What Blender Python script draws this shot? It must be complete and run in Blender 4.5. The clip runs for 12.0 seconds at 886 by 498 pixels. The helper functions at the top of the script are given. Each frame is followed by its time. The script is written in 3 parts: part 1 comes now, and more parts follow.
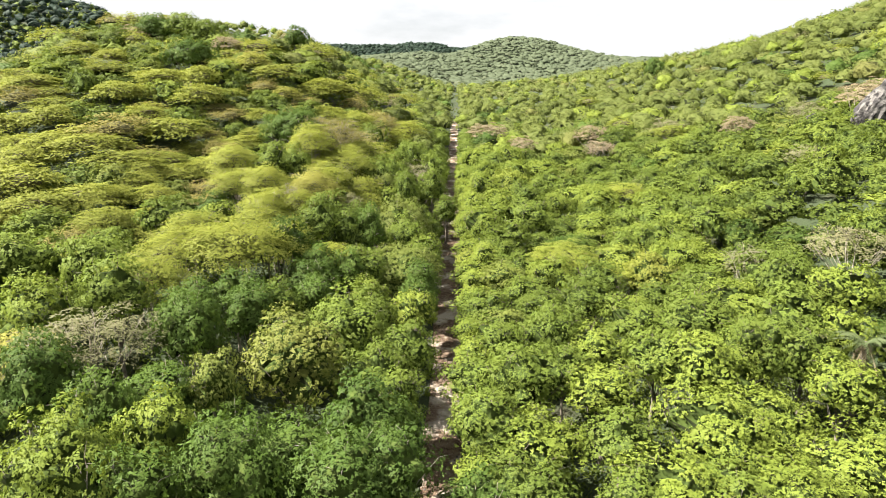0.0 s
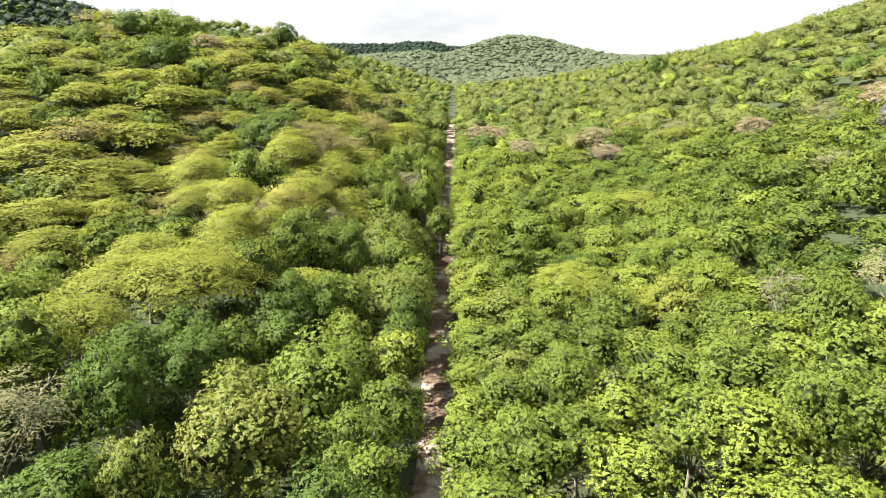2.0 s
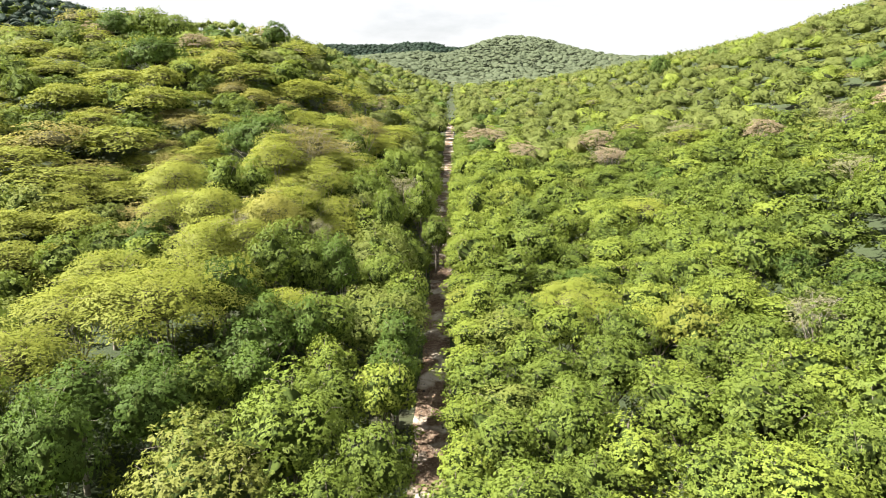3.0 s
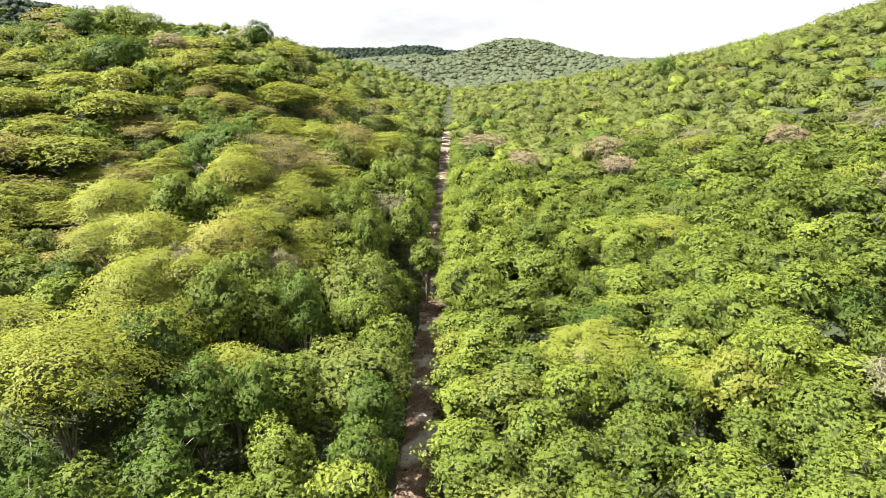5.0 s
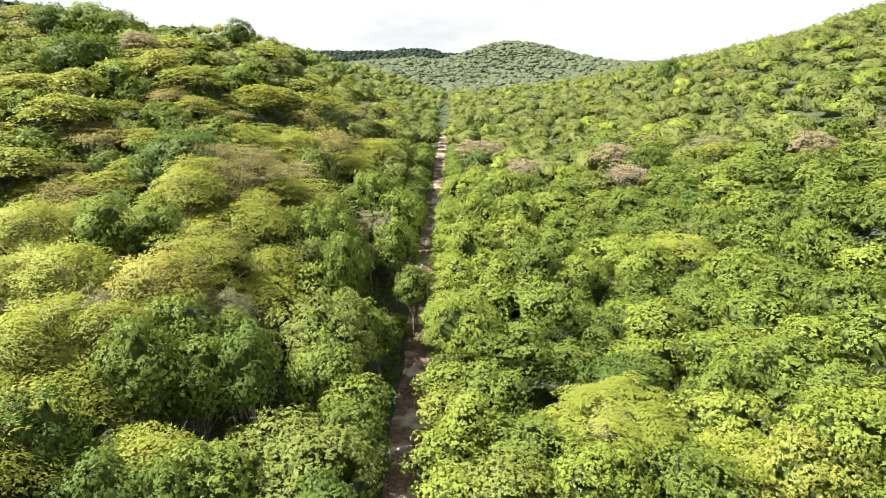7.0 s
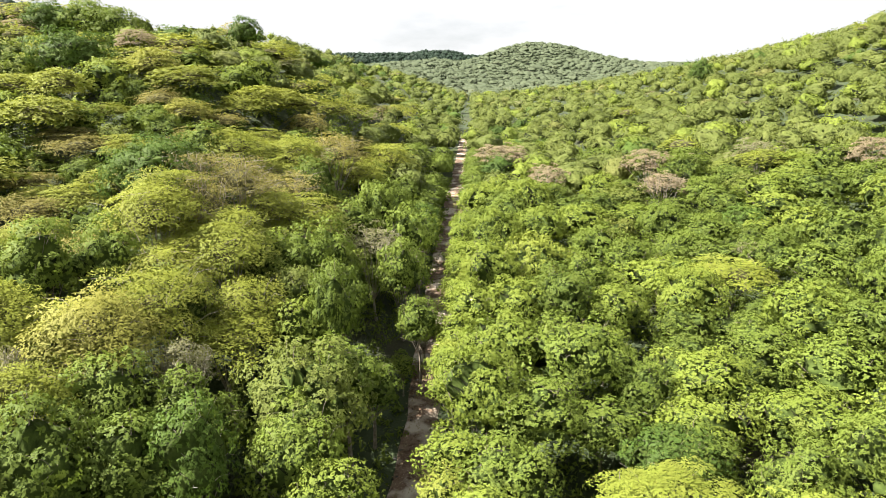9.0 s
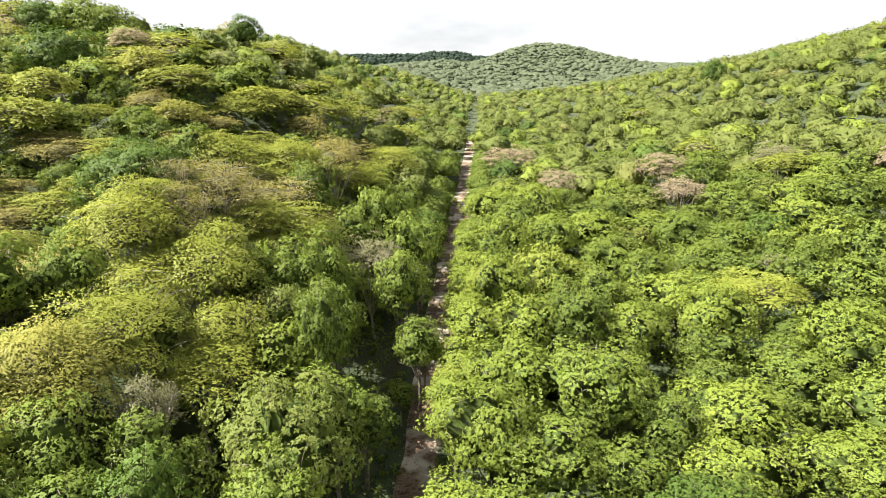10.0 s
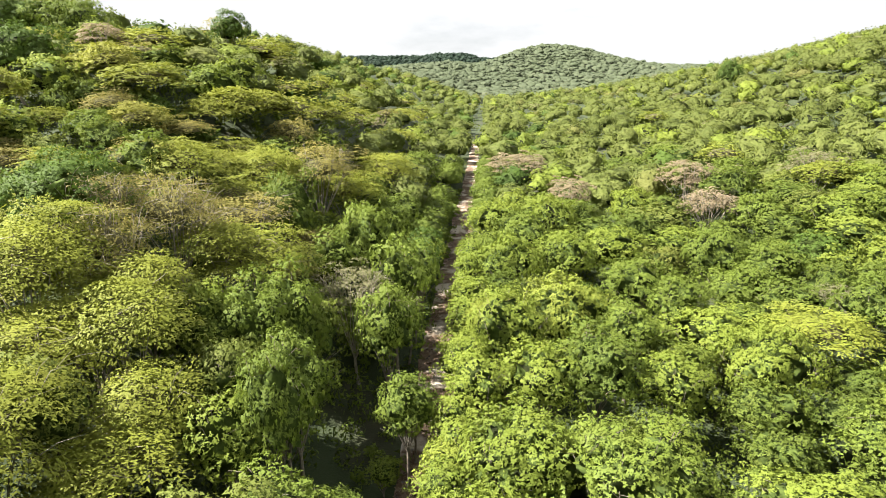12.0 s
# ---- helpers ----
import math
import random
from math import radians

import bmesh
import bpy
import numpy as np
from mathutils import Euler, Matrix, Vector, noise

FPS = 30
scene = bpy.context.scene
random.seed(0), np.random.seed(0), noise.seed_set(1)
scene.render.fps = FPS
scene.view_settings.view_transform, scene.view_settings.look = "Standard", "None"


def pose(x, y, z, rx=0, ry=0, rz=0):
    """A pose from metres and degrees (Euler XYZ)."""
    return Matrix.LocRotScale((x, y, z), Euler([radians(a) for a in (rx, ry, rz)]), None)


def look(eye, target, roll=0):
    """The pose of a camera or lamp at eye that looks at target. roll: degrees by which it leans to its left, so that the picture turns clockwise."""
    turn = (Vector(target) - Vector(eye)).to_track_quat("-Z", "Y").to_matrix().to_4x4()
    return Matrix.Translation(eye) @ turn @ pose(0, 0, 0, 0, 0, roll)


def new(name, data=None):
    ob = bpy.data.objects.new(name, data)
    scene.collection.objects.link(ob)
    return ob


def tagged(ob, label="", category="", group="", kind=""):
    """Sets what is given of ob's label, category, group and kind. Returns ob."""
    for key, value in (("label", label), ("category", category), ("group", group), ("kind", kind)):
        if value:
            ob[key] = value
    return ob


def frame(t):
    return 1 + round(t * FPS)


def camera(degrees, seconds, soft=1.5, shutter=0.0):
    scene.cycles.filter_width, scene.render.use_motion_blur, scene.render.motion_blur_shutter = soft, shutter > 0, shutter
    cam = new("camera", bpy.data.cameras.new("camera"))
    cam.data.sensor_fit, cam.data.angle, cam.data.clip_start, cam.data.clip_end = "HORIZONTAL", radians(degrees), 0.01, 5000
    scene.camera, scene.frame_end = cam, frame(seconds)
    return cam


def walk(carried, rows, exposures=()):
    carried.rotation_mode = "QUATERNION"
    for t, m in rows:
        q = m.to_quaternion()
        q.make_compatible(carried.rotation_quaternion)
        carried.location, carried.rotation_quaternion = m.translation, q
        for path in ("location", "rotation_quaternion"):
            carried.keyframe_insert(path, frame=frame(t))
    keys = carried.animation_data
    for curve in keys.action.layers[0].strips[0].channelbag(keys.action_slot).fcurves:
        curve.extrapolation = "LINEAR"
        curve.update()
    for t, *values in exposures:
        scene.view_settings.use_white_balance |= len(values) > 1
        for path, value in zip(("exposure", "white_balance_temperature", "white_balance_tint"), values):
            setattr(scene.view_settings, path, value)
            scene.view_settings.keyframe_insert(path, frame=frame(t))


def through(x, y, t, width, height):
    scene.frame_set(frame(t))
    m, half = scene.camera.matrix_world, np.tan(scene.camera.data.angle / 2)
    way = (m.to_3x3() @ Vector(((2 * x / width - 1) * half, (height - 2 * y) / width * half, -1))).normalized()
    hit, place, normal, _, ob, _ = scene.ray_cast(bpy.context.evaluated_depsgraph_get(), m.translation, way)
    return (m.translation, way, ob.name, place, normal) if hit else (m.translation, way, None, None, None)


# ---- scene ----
cam = camera(70.7, 12.0, soft=0.85)
METRES, EYE, TILT, LEAN, TURN = 65.0, 30.0, -15.2, 0.0, 0.0
ROWS = [
    (0.0, 0.0, 0.0, 0.0, -0.0, 0.0, -0.0),
    (0.5, 0.0023, 0.029, 0.0081, -0.03, -0.05, 0.08),
    (1.0, 0.005, 0.0645, 0.0184, -0.06, -0.1, 0.13),
    (1.5, 0.0081, 0.1039, 0.0294, -0.08, -0.1, 0.18),
    (2.0, 0.0119, 0.1457, 0.0409, -0.08, -0.08, 0.26),
    (2.5, 0.0156, 0.189, 0.0529, -0.11, -0.07, 0.3),
    (3.0, 0.0195, 0.2338, 0.0649, -0.13, 0.0, 0.32),
    (5.0, 0.0351, 0.412, 0.1108, -0.22, 0.29, 0.48),
    (5.5, 0.0393, 0.454, 0.1217, -0.26, 0.39, 0.49),
    (6.0, 0.0436, 0.4949, 0.1328, -0.28, 0.45, 0.49),
    (6.5, 0.0478, 0.5351, 0.1433, -0.32, 0.5, 0.5),
    (7.0, 0.0515, 0.5744, 0.1535, -0.34, 0.55, 0.53),
    (9.0, 0.0658, 0.7276, 0.1928, 1.61, 0.73, 0.05),
    (9.5, 0.0688, 0.7655, 0.2028, 2.03, 0.77, -0.05),
    (10.0, 0.0709, 0.804, 0.2126, 2.31, 0.83, -0.11),
    (10.5, 0.0726, 0.8431, 0.2226, 2.49, 0.87, -0.14),
    (11.0, 0.0739, 0.8831, 0.2324, 2.63, 0.93, -0.21),
    (11.5, 0.075, 0.9234, 0.2425, 2.73, 0.98, -0.2),
    (12.0, 0.0759, 0.9641, 0.2532, 2.81, 0.99, -0.23),
]
walk(cam, [(t, pose(0, 0, EYE, TILT, LEAN, TURN) @ pose(METRES * x, METRES * y, METRES * z, 90 + pitch, roll, yaw)) for t, x, y, z, yaw, pitch, roll in ROWS])

# ---- world, sun, exposure ----
SUN_AZ, SUN_EL = radians(264), radians(53)
world = bpy.data.worlds.new("sky")
scene.world = world
world.use_nodes = True
wn, wl = world.node_tree.nodes, world.node_tree.links
wn.clear()
sky = wn.new("ShaderNodeTexSky")
sky.sky_type, sky.sun_disc = "NISHITA", False
sky.sun_elevation, sky.sun_rotation = SUN_EL, SUN_AZ
sky.dust_density, sky.air_density, sky.ozone_density = 2.0, 1.0, 1.0
wtc = wn.new("ShaderNodeTexCoord")
wmap = wn.new("ShaderNodeMapping")
wmap.inputs["Scale"].default_value = (1.0, 1.0, 3.2)
cloud = wn.new("ShaderNodeTexNoise")
cloud.inputs["Scale"].default_value, cloud.inputs["Detail"].default_value = 2.6, 6.0
cloud.inputs["Roughness"].default_value = 0.55
cramp = wn.new("ShaderNodeMapRange")
cramp.inputs["From Min"].default_value, cramp.inputs["From Max"].default_value = 0.13, 0.42
cmix = wn.new("ShaderNodeMix")
cmix.data_type = "RGBA"
cmix.inputs["B"].default_value = (7.9, 8.0, 8.1, 1)
wbg = wn.new("ShaderNodeBackground")
wbg.inputs["Strength"].default_value = 0.0290
wout = wn.new("ShaderNodeOutputWorld")
wl.new(wtc.outputs["Generated"], wmap.inputs["Vector"])
wl.new(wmap.outputs["Vector"], cloud.inputs["Vector"])
wl.new(cloud.outputs["Fac"], cramp.inputs["Value"])
wl.new(cramp.outputs["Result"], cmix.inputs["Factor"])
wl.new(sky.outputs["Color"], cmix.inputs["A"])
wl.new(cmix.outputs["Result"], wbg.inputs["Color"])
wl.new(wbg.outputs["Background"], wout.inputs["Surface"])

sun = new("sun", bpy.data.lights.new("sun", "SUN"))
sun.data.energy, sun.data.angle, sun.data.color = 5.0, radians(0.53), (1.0, 0.94, 0.84)
sun_dir = Vector((math.sin(SUN_AZ) * math.cos(SUN_EL), math.cos(SUN_AZ) * math.cos(SUN_EL), math.sin(SUN_EL)))
sun.matrix_basis = look(sun_dir * 200, (0, 0, 0))
scene.view_settings.exposure = 2.16


# ---- materials ----
def base_material(name):
    m = bpy.data.materials.new(name)
    m.use_nodes = True
    n, l = m.node_tree.nodes, m.node_tree.links
    return m, n, l, n["Principled BSDF"], n["Material Output"]


def mix_colour(n, l, a, b, fac):
    mx = n.new("ShaderNodeMix")
    mx.data_type = "RGBA"
    for sock, v in (("A", a), ("B", b)):
        if isinstance(v, tuple):
            mx.inputs[sock].default_value = (*v, 1)
        else:
            l.new(v, mx.inputs[sock])
    if isinstance(fac, float):
        mx.inputs["Factor"].default_value = fac
    else:
        l.new(fac, mx.inputs["Factor"])
    return mx.outputs["Result"]


def noise_fac(n, l, scale, lo=0.35, hi=0.65, detail=4.0, coords="Object"):
    tc = n.new("ShaderNodeTexCoord")
    t = n.new("ShaderNodeTexNoise")
    t.inputs["Scale"].default_value, t.inputs["Detail"].default_value = scale, detail
    l.new(tc.outputs[coords], t.inputs["Vector"])
    r = n.new("ShaderNodeMapRange")
    r.inputs["From Min"].default_value, r.inputs["From Max"].default_value = lo, hi
    l.new(t.outputs["Fac"], r.inputs["Value"])
    return r.outputs["Result"]


def leaf_material(name, dark, light, dry, through=0.30, joined=False, dry_share=0.05, rough=0.6):
    """Leaves: each leaf and each tree differs in tone; light passes through the blade."""
    m, n, l, p, out = base_material(name)
    geo = n.new("ShaderNodeNewGeometry")
    if joined:
        tone = n.new("ShaderNodeAttribute")
        tone.attribute_name = "tone"
        tree_tone = tone.outputs["Fac"]
    else:
        info = n.new("ShaderNodeObjectInfo")
        tree_tone = info.outputs["Random"]
    leaf_tone = n.new("ShaderNodeMapRange")
    leaf_tone.inputs["To Min"].default_value, leaf_tone.inputs["To Max"].default_value = 0.2, 0.8
    l.new(geo.outputs["Random Per Island"], leaf_tone.inputs["Value"])
    a = mix_colour(n, l, dark, light, leaf_tone.outputs["Result"])
    if joined:
        # sprays of leaves on the far crowns: tone and relief
        spray = noise_fac(n, l, 1.7, 0.36, 0.64, 5.0)
        a = mix_colour(n, l, a, mix_colour(n, l, tuple(v * 0.45 for v in dark), light, spray), 0.6)
        relief = n.new("ShaderNodeBump")
        relief.inputs["Strength"].default_value, relief.inputs["Distance"].default_value = 0.6, 0.35
        l.new(spray, relief.inputs["Height"])
        l.new(relief.outputs["Normal"], p.inputs["Normal"])
    shifted = mix_colour(n, l, dark, light, tree_tone)
    c = mix_colour(n, l, a, shifted, 0.55)
    r = n.new("ShaderNodeMapRange")
    r.inputs["From Min"].default_value, r.inputs["From Max"].default_value = 1.0 - dry_share, 1.0
    l.new(tree_tone, r.inputs["Value"])
    half = n.new("ShaderNodeMath")
    half.operation = "MULTIPLY"
    half.inputs[1].default_value = 0.6
    l.new(r.outputs["Result"], half.inputs[0])
    c = mix_colour(n, l, c, dry, half.outputs[0])
    patch = noise_fac(n, l, 0.9, 0.4, 0.75, 3.0)
    c2 = mix_colour(n, l, c, dry, 0.22)
    c = mix_colour(n, l, c, c2, patch)
    l.new(c, p.inputs["Base Color"])
    p.inputs["Roughness"].default_value = rough
    p.inputs["Specular IOR Level"].default_value = 0.12
    tr = n.new("ShaderNodeBsdfTranslucent")
    warm = mix_colour(n, l, c, (light[0] * 1.1, light[1] * 1.1, light[2] * 0.7), 0.5)
    l.new(warm, tr.inputs["Color"])
    ms = n.new("ShaderNodeMixShader")
    ms.inputs["Fac"].default_value = through
    l.new(p.outputs["BSDF"], ms.inputs[1])
    l.new(tr.outputs["BSDF"], ms.inputs[2])
    l.new(ms.outputs["Shader"], out.inputs["Surface"])
    return m


def bark_material(name, a, b):
    m, n, l, p, out = base_material(name)
    f = noise_fac(n, l, 3.0, 0.3, 0.7, 6.0)
    l.new(mix_colour(n, l, a, b, f), p.inputs["Base Color"])
    p.inputs["Roughness"].default_value = 0.95
    p.inputs["Specular IOR Level"].default_value = 0.1
    bump = n.new("ShaderNodeBump")
    bump.inputs["Strength"].default_value, bump.inputs["Distance"].default_value = 0.6, 0.03
    l.new(noise_fac(n, l, 14.0, 0.2, 0.8, 4.0), bump.inputs["Height"])
    l.new(bump.outputs["Normal"], p.inputs["Normal"])
    return m


GREENS = {
    "broad": ((0.076, 0.112, 0.020), (0.155, 0.208, 0.035), (0.172, 0.166, 0.046)),
    "olive": ((0.150, 0.178, 0.027), (0.240, 0.266, 0.042), (0.235, 0.208, 0.058)),
    "dark": ((0.045, 0.082, 0.017), (0.095, 0.150, 0.026), (0.109, 0.127, 0.038)),
    "lime": ((0.118, 0.163, 0.026), (0.206, 0.260, 0.042), (0.218, 0.214, 0.048)),
    "grey": ((0.118, 0.127, 0.061), (0.204, 0.196, 0.103), (0.217, 0.173, 0.113)),
    "palm": ((0.060, 0.085, 0.034), (0.106, 0.130, 0.056), (0.121, 0.120, 0.063)),
    "tan": ((0.186, 0.150, 0.095), (0.291, 0.240, 0.158), (0.281, 0.220, 0.144)),
    "amber": ((0.141, 0.175, 0.027), (0.226, 0.262, 0.041), (0.226, 0.205, 0.052)),
    "dry_olive": ((0.151, 0.140, 0.041), (0.256, 0.235, 0.068), (0.241, 0.190, 0.081)),
    "far": ((0.082, 0.110, 0.025), (0.151, 0.182, 0.045), (0.176, 0.165, 0.056)),
    # woods of the ridge and tall hillside: cloud shade painted in as dark blue-green
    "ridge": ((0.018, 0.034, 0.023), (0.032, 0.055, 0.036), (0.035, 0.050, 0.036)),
    "sage": ((0.095, 0.125, 0.028), (0.180, 0.215, 0.048), (0.190, 0.175, 0.060)),
    # far hill: distance haze painted into the leaves as a paler, greyer green
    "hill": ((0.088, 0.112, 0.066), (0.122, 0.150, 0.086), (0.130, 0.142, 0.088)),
}
LEAF = {k: leaf_material(k + "_leaves", *v) for k, v in GREENS.items()}
WOOD = {k: leaf_material(k + "_woodland_leaves", *v, joined=True) for k, v in GREENS.items()}
BARK = bark_material("grey_bark", (0.10, 0.085, 0.065), (0.26, 0.23, 0.19))
# inner crown shade painted into two hull colours, for clefts and leaf gaps
SHADE_TWIGS = bark_material("twigs_painted_as_shade", (0.010, 0.014, 0.005), (0.028, 0.034, 0.012))
SHADE_LEAVES = bark_material("inner_leaves_painted_as_shade", (0.034, 0.052, 0.012), (0.068, 0.094, 0.021))
TWIG_MASS = bark_material("mass_of_dry_twigs", (0.060, 0.058, 0.028), (0.125, 0.118, 0.060))
PALE_BARK = bark_material("pale_bark", (0.17, 0.15, 0.12), (0.33, 0.30, 0.25))


def soil_material():
    m, n, l, p, out = base_material("forest_soil")
    c = mix_colour(n, l, (0.024, 0.024, 0.011), (0.050, 0.042, 0.020), noise_fac(n, l, 0.5))
    c = mix_colour(n, l, c, (0.026, 0.040, 0.012), noise_fac(n, l, 0.13, 0.24, 0.46))
    l.new(c, p.inputs["Base Color"])
    p.inputs["Roughness"].default_value = 0.95
    bump = n.new("ShaderNodeBump")
    bump.inputs["Strength"].default_value, bump.inputs["Distance"].default_value = 0.7, 0.08
    l.new(noise_fac(n, l, 6.0, 0.2, 0.8, 6.0), bump.inputs["Height"])
    l.new(bump.outputs["Normal"], p.inputs["Normal"])
    return m


def dirt_material():
    m, n, l, p, out = base_material("road_dirt")
    c = mix_colour(n, l, (0.095, 0.060, 0.040), (0.180, 0.128, 0.092), noise_fac(n, l, 0.7, 0.35, 0.65, 6.0))
    c = mix_colour(n, l, c, (0.060, 0.037, 0.024), noise_fac(n, l, 2.2, 0.50, 0.68, 6.0))
    c = mix_colour(n, l, c, (0.42, 0.375, 0.315), noise_fac(n, l, 0.33, 0.50, 0.60, 5.0))
    c = mix_colour(n, l, c, (0.42, 0.36, 0.29), noise_fac(n, l, 9.0, 0.60, 0.75, 3.0))
    l.new(c, p.inputs["Base Color"])
    p.inputs["Roughness"].default_value = 0.95
    p.inputs["Specular IOR Level"].default_value = 0.2
    bump = n.new("ShaderNodeBump")
    bump.inputs["Strength"].default_value, bump.inputs["Distance"].default_value = 0.8, 0.06
    l.new(noise_fac(n, l, 10.0, 0.2, 0.8, 6.0), bump.inputs["Height"])
    l.new(bump.outputs["Normal"], p.inputs["Normal"])
    return m


SOIL, DIRT = soil_material(), dirt_material()


# ---- the lie of the land ----
def step01(a, b, v):
    t = np.clip((np.asarray(v, float) - a) / (b - a), 0, 1)
    return t * t * (3 - 2 * t)


def bell(x, y, cx, cy, sx, sy):
    return np.exp(-((x - cx) / sx) ** 2 - ((y - cy) / sy) ** 2)


def road_x(y):
    """The middle of the road, which runs straight up the valley."""
    y = np.asarray(y, float)
    return -1.0 + 0.021 * y


def land(x, y):
    x, y = np.asarray(x, float), np.asarray(y, float)
    z = 0.027 * np.clip(y, -400, 720)
    side = road_x(y) - x
    # left: a bench that grows into a hill
    rise = 4.6 + 5.9 * step01(70, 106, y) + 8.5 * step01(102, 140, y) + 8.9 * step01(130, 185, y)
    rise = rise * (1 - 0.57 * step01(296, 403, y)) * (1 - 0.31 * step01(80, 135, -x))
    width = 30 + 19.5 * step01(105, 175, y) + 13.0 * step01(170, 300, y)
    z = z + rise * step01(0, 1, (side - 2.5) / (width - 2.5))
    z = z + 8.5 * bell(x, y, -93.9, 195, 28.5, 20)
    # right: a flat, then a steep hillside
    r = 0.152 * np.clip(x - 25, 0, 70) + 0.416 * np.clip(x - 93, 0, 230) * (1 - 0.43 * step01(230, 450, y)) + 0.091 * np.clip(x - 32, 0, 45) * step01(170, 70, y)
    z = z + r * (1 - 0.9 * step01(370, 930, y)) * step01(-120, 0, y + 60)
    # far hills
    z = z + 39.0 * bell(x, y, 114, 1050, 105, 170) + 28.9 * step01(620, 1000, y) + 52.5 * step01(1300, 1900, y) * step01(700, 100, x)
    z = z + 75 * bell(x, y, -430, 640, 220, 150) + 33 * bell(x, y, -165, 545, 92, 70)
    roll = 0.9 * np.sin(x * 0.071 + 1.3) * np.sin(y * 0.063) + 0.5 * np.sin(x * 0.17 + y * 0.11)
    return z + roll * step01(6, 30, np.abs(side))


def spread(near, far, first, grow):
    out, s = [0.0], first
    while out[-1] < far:
        if out[-1] > near:
            s *= grow
        out.append(out[-1] + s)
    return np.array(out)


def mesh_from(name, verts, faces, mat, smooth=False):
    me = bpy.data.meshes.new(name)
    me.from_pydata(verts, [], faces)
    me.materials.append(mat)
    if smooth:
        me.shade_smooth()
    return me


def build_ground():
    px = spread(70, 3200, 2.5, 1.09)
    xs = np.concatenate([-px[:0:-1], px])
    py = spread(220, 3600, 2.5, 1.07)
    ny = spread(30, 700, 2.5, 1.2)
    ys = np.concatenate([-ny[:0:-1], py])
    gx, gy = np.meshgrid(xs, ys)
    gz = land(gx, gy)
    v = np.stack([gx, gy, gz], -1).reshape(-1, 3)
    w, h = len(xs), len(ys)
    i = (np.arange(h - 1)[:, None] * w + np.arange(w - 1)[None]).ravel()
    f = np.stack([i, i + 1, i + w + 1, i + w], -1)
    me = mesh_from("ground", v.tolist(), f.tolist(), SOIL, True)
    return tagged(new("ground", me), "brown forest floor of soil and leaf litter on hilly land", "ground", kind="structure")


def build_road():
    ys = np.arange(-160, 330, 0.5)
    across = np.array([-1.5, -1.25, -1.0, -0.75, -0.4, 0.0, 0.4, 0.75, 1.0, 1.25, 1.5])
    crown = np.array([-0.10, 0.03, 0.0, -0.025, 0.02, 0.07, 0.02, -0.025, 0.0, 0.03, -0.10])
    rng = np.random.default_rng(4)
    wide = 1 + 0.42 * step01(95, 125, ys) - 0.3 * step01(200, 215, ys)
    x = road_x(ys)[:, None] + across[None] * wide[:, None] + (np.sin(ys * 0.31) * 0.12 + np.sin(ys * 0.83) * 0.08)[:, None] * np.sign(across)[None] * (np.abs(across) > 1.1)
    y = np.repeat(ys[:, None], len(across), 1)
    z = land(np.repeat(road_x(ys)[:, None], len(across), 1), y) + 0.09 + crown[None] + rng.normal(0, 0.006, x.shape)
    v = np.stack([x, y, z], -1).reshape(-1, 3)
    w, h = len(across), len(ys)
    i = (np.arange(h - 1)[:, None] * w + np.arange(w - 1)[None]).ravel()
    f = np.stack([i, i + 1, i + w + 1, i + w], -1)
    return tagged(new("road", mesh_from("road", v.tolist(), f.tolist(), DIRT, True)), "narrow reddish dirt road with two worn wheel tracks", "road", kind="structure")


build_ground()
build_road()


# ---- trees ----
ICO = {}


def ico(fine):
    if fine not in ICO:
        bm = bmesh.new()
        bmesh.ops.create_icosphere(bm, subdivisions=fine, radius=1.0)
        ICO[fine] = (np.array([v.co[:] for v in bm.verts]), np.array([[v.index for v in f.verts] for f in bm.faces]))
        bm.free()
    return ICO[fine]


def unit(v):
    return v / np.maximum(np.linalg.norm(v, axis=-1, keepdims=True), 1e-6)


def blades(rng, at, normal, length, width, axis=None):
    """Three-cornered leaf sprays with drooping tips: returns n x 3 x 3 corners."""
    n = len(at)
    t = unit(np.cross(normal, rng.normal(size=(n, 3))) if axis is None else axis)
    b = np.cross(normal, t)
    ln = length * rng.uniform(0.65, 1.35, (n, 1))
    wd = width * rng.uniform(0.65, 1.35, (n, 1))
    tip = at + t * ln * 0.6 - normal * ln * 0.15
    skew = rng.uniform(-0.25, 0.25, (n, 1)) * ln
    return np.stack([at - t * (ln * 0.4 + skew) - b * wd * 0.5, tip, at - t * (ln * 0.4 - skew) + b * wd * 0.5], 1)


def tri_mesh(name, verts, tris, mats, which=None, normals=None):
    """A mesh of triangles; normals, where given, make foliage shade as rounded masses."""
    me = bpy.data.meshes.new(name)
    n = len(tris)
    me.vertices.add(len(verts))
    me.vertices.foreach_set("co", np.asarray(verts, np.float32).ravel())
    me.loops.add(n * 3)
    me.loops.foreach_set("vertex_index", np.asarray(tris, np.int32).ravel())
    me.polygons.add(n)
    me.polygons.foreach_set("loop_start", np.arange(0, n * 3, 3, dtype=np.int32))
    me.polygons.foreach_set("loop_total", np.full(n, 3, np.int32))
    for m in mats:
        me.materials.append(m)
    if which is not None:
        me.polygons.foreach_set("material_index", np.asarray(which, np.int32))
    me.update(calc_edges=True)
    if normals is not None:
        at = me.attributes.new("custom_normal", "FLOAT_VECTOR", "POINT")
        at.data.foreach_set("vector", np.asarray(normals, np.float32).ravel())
    return me


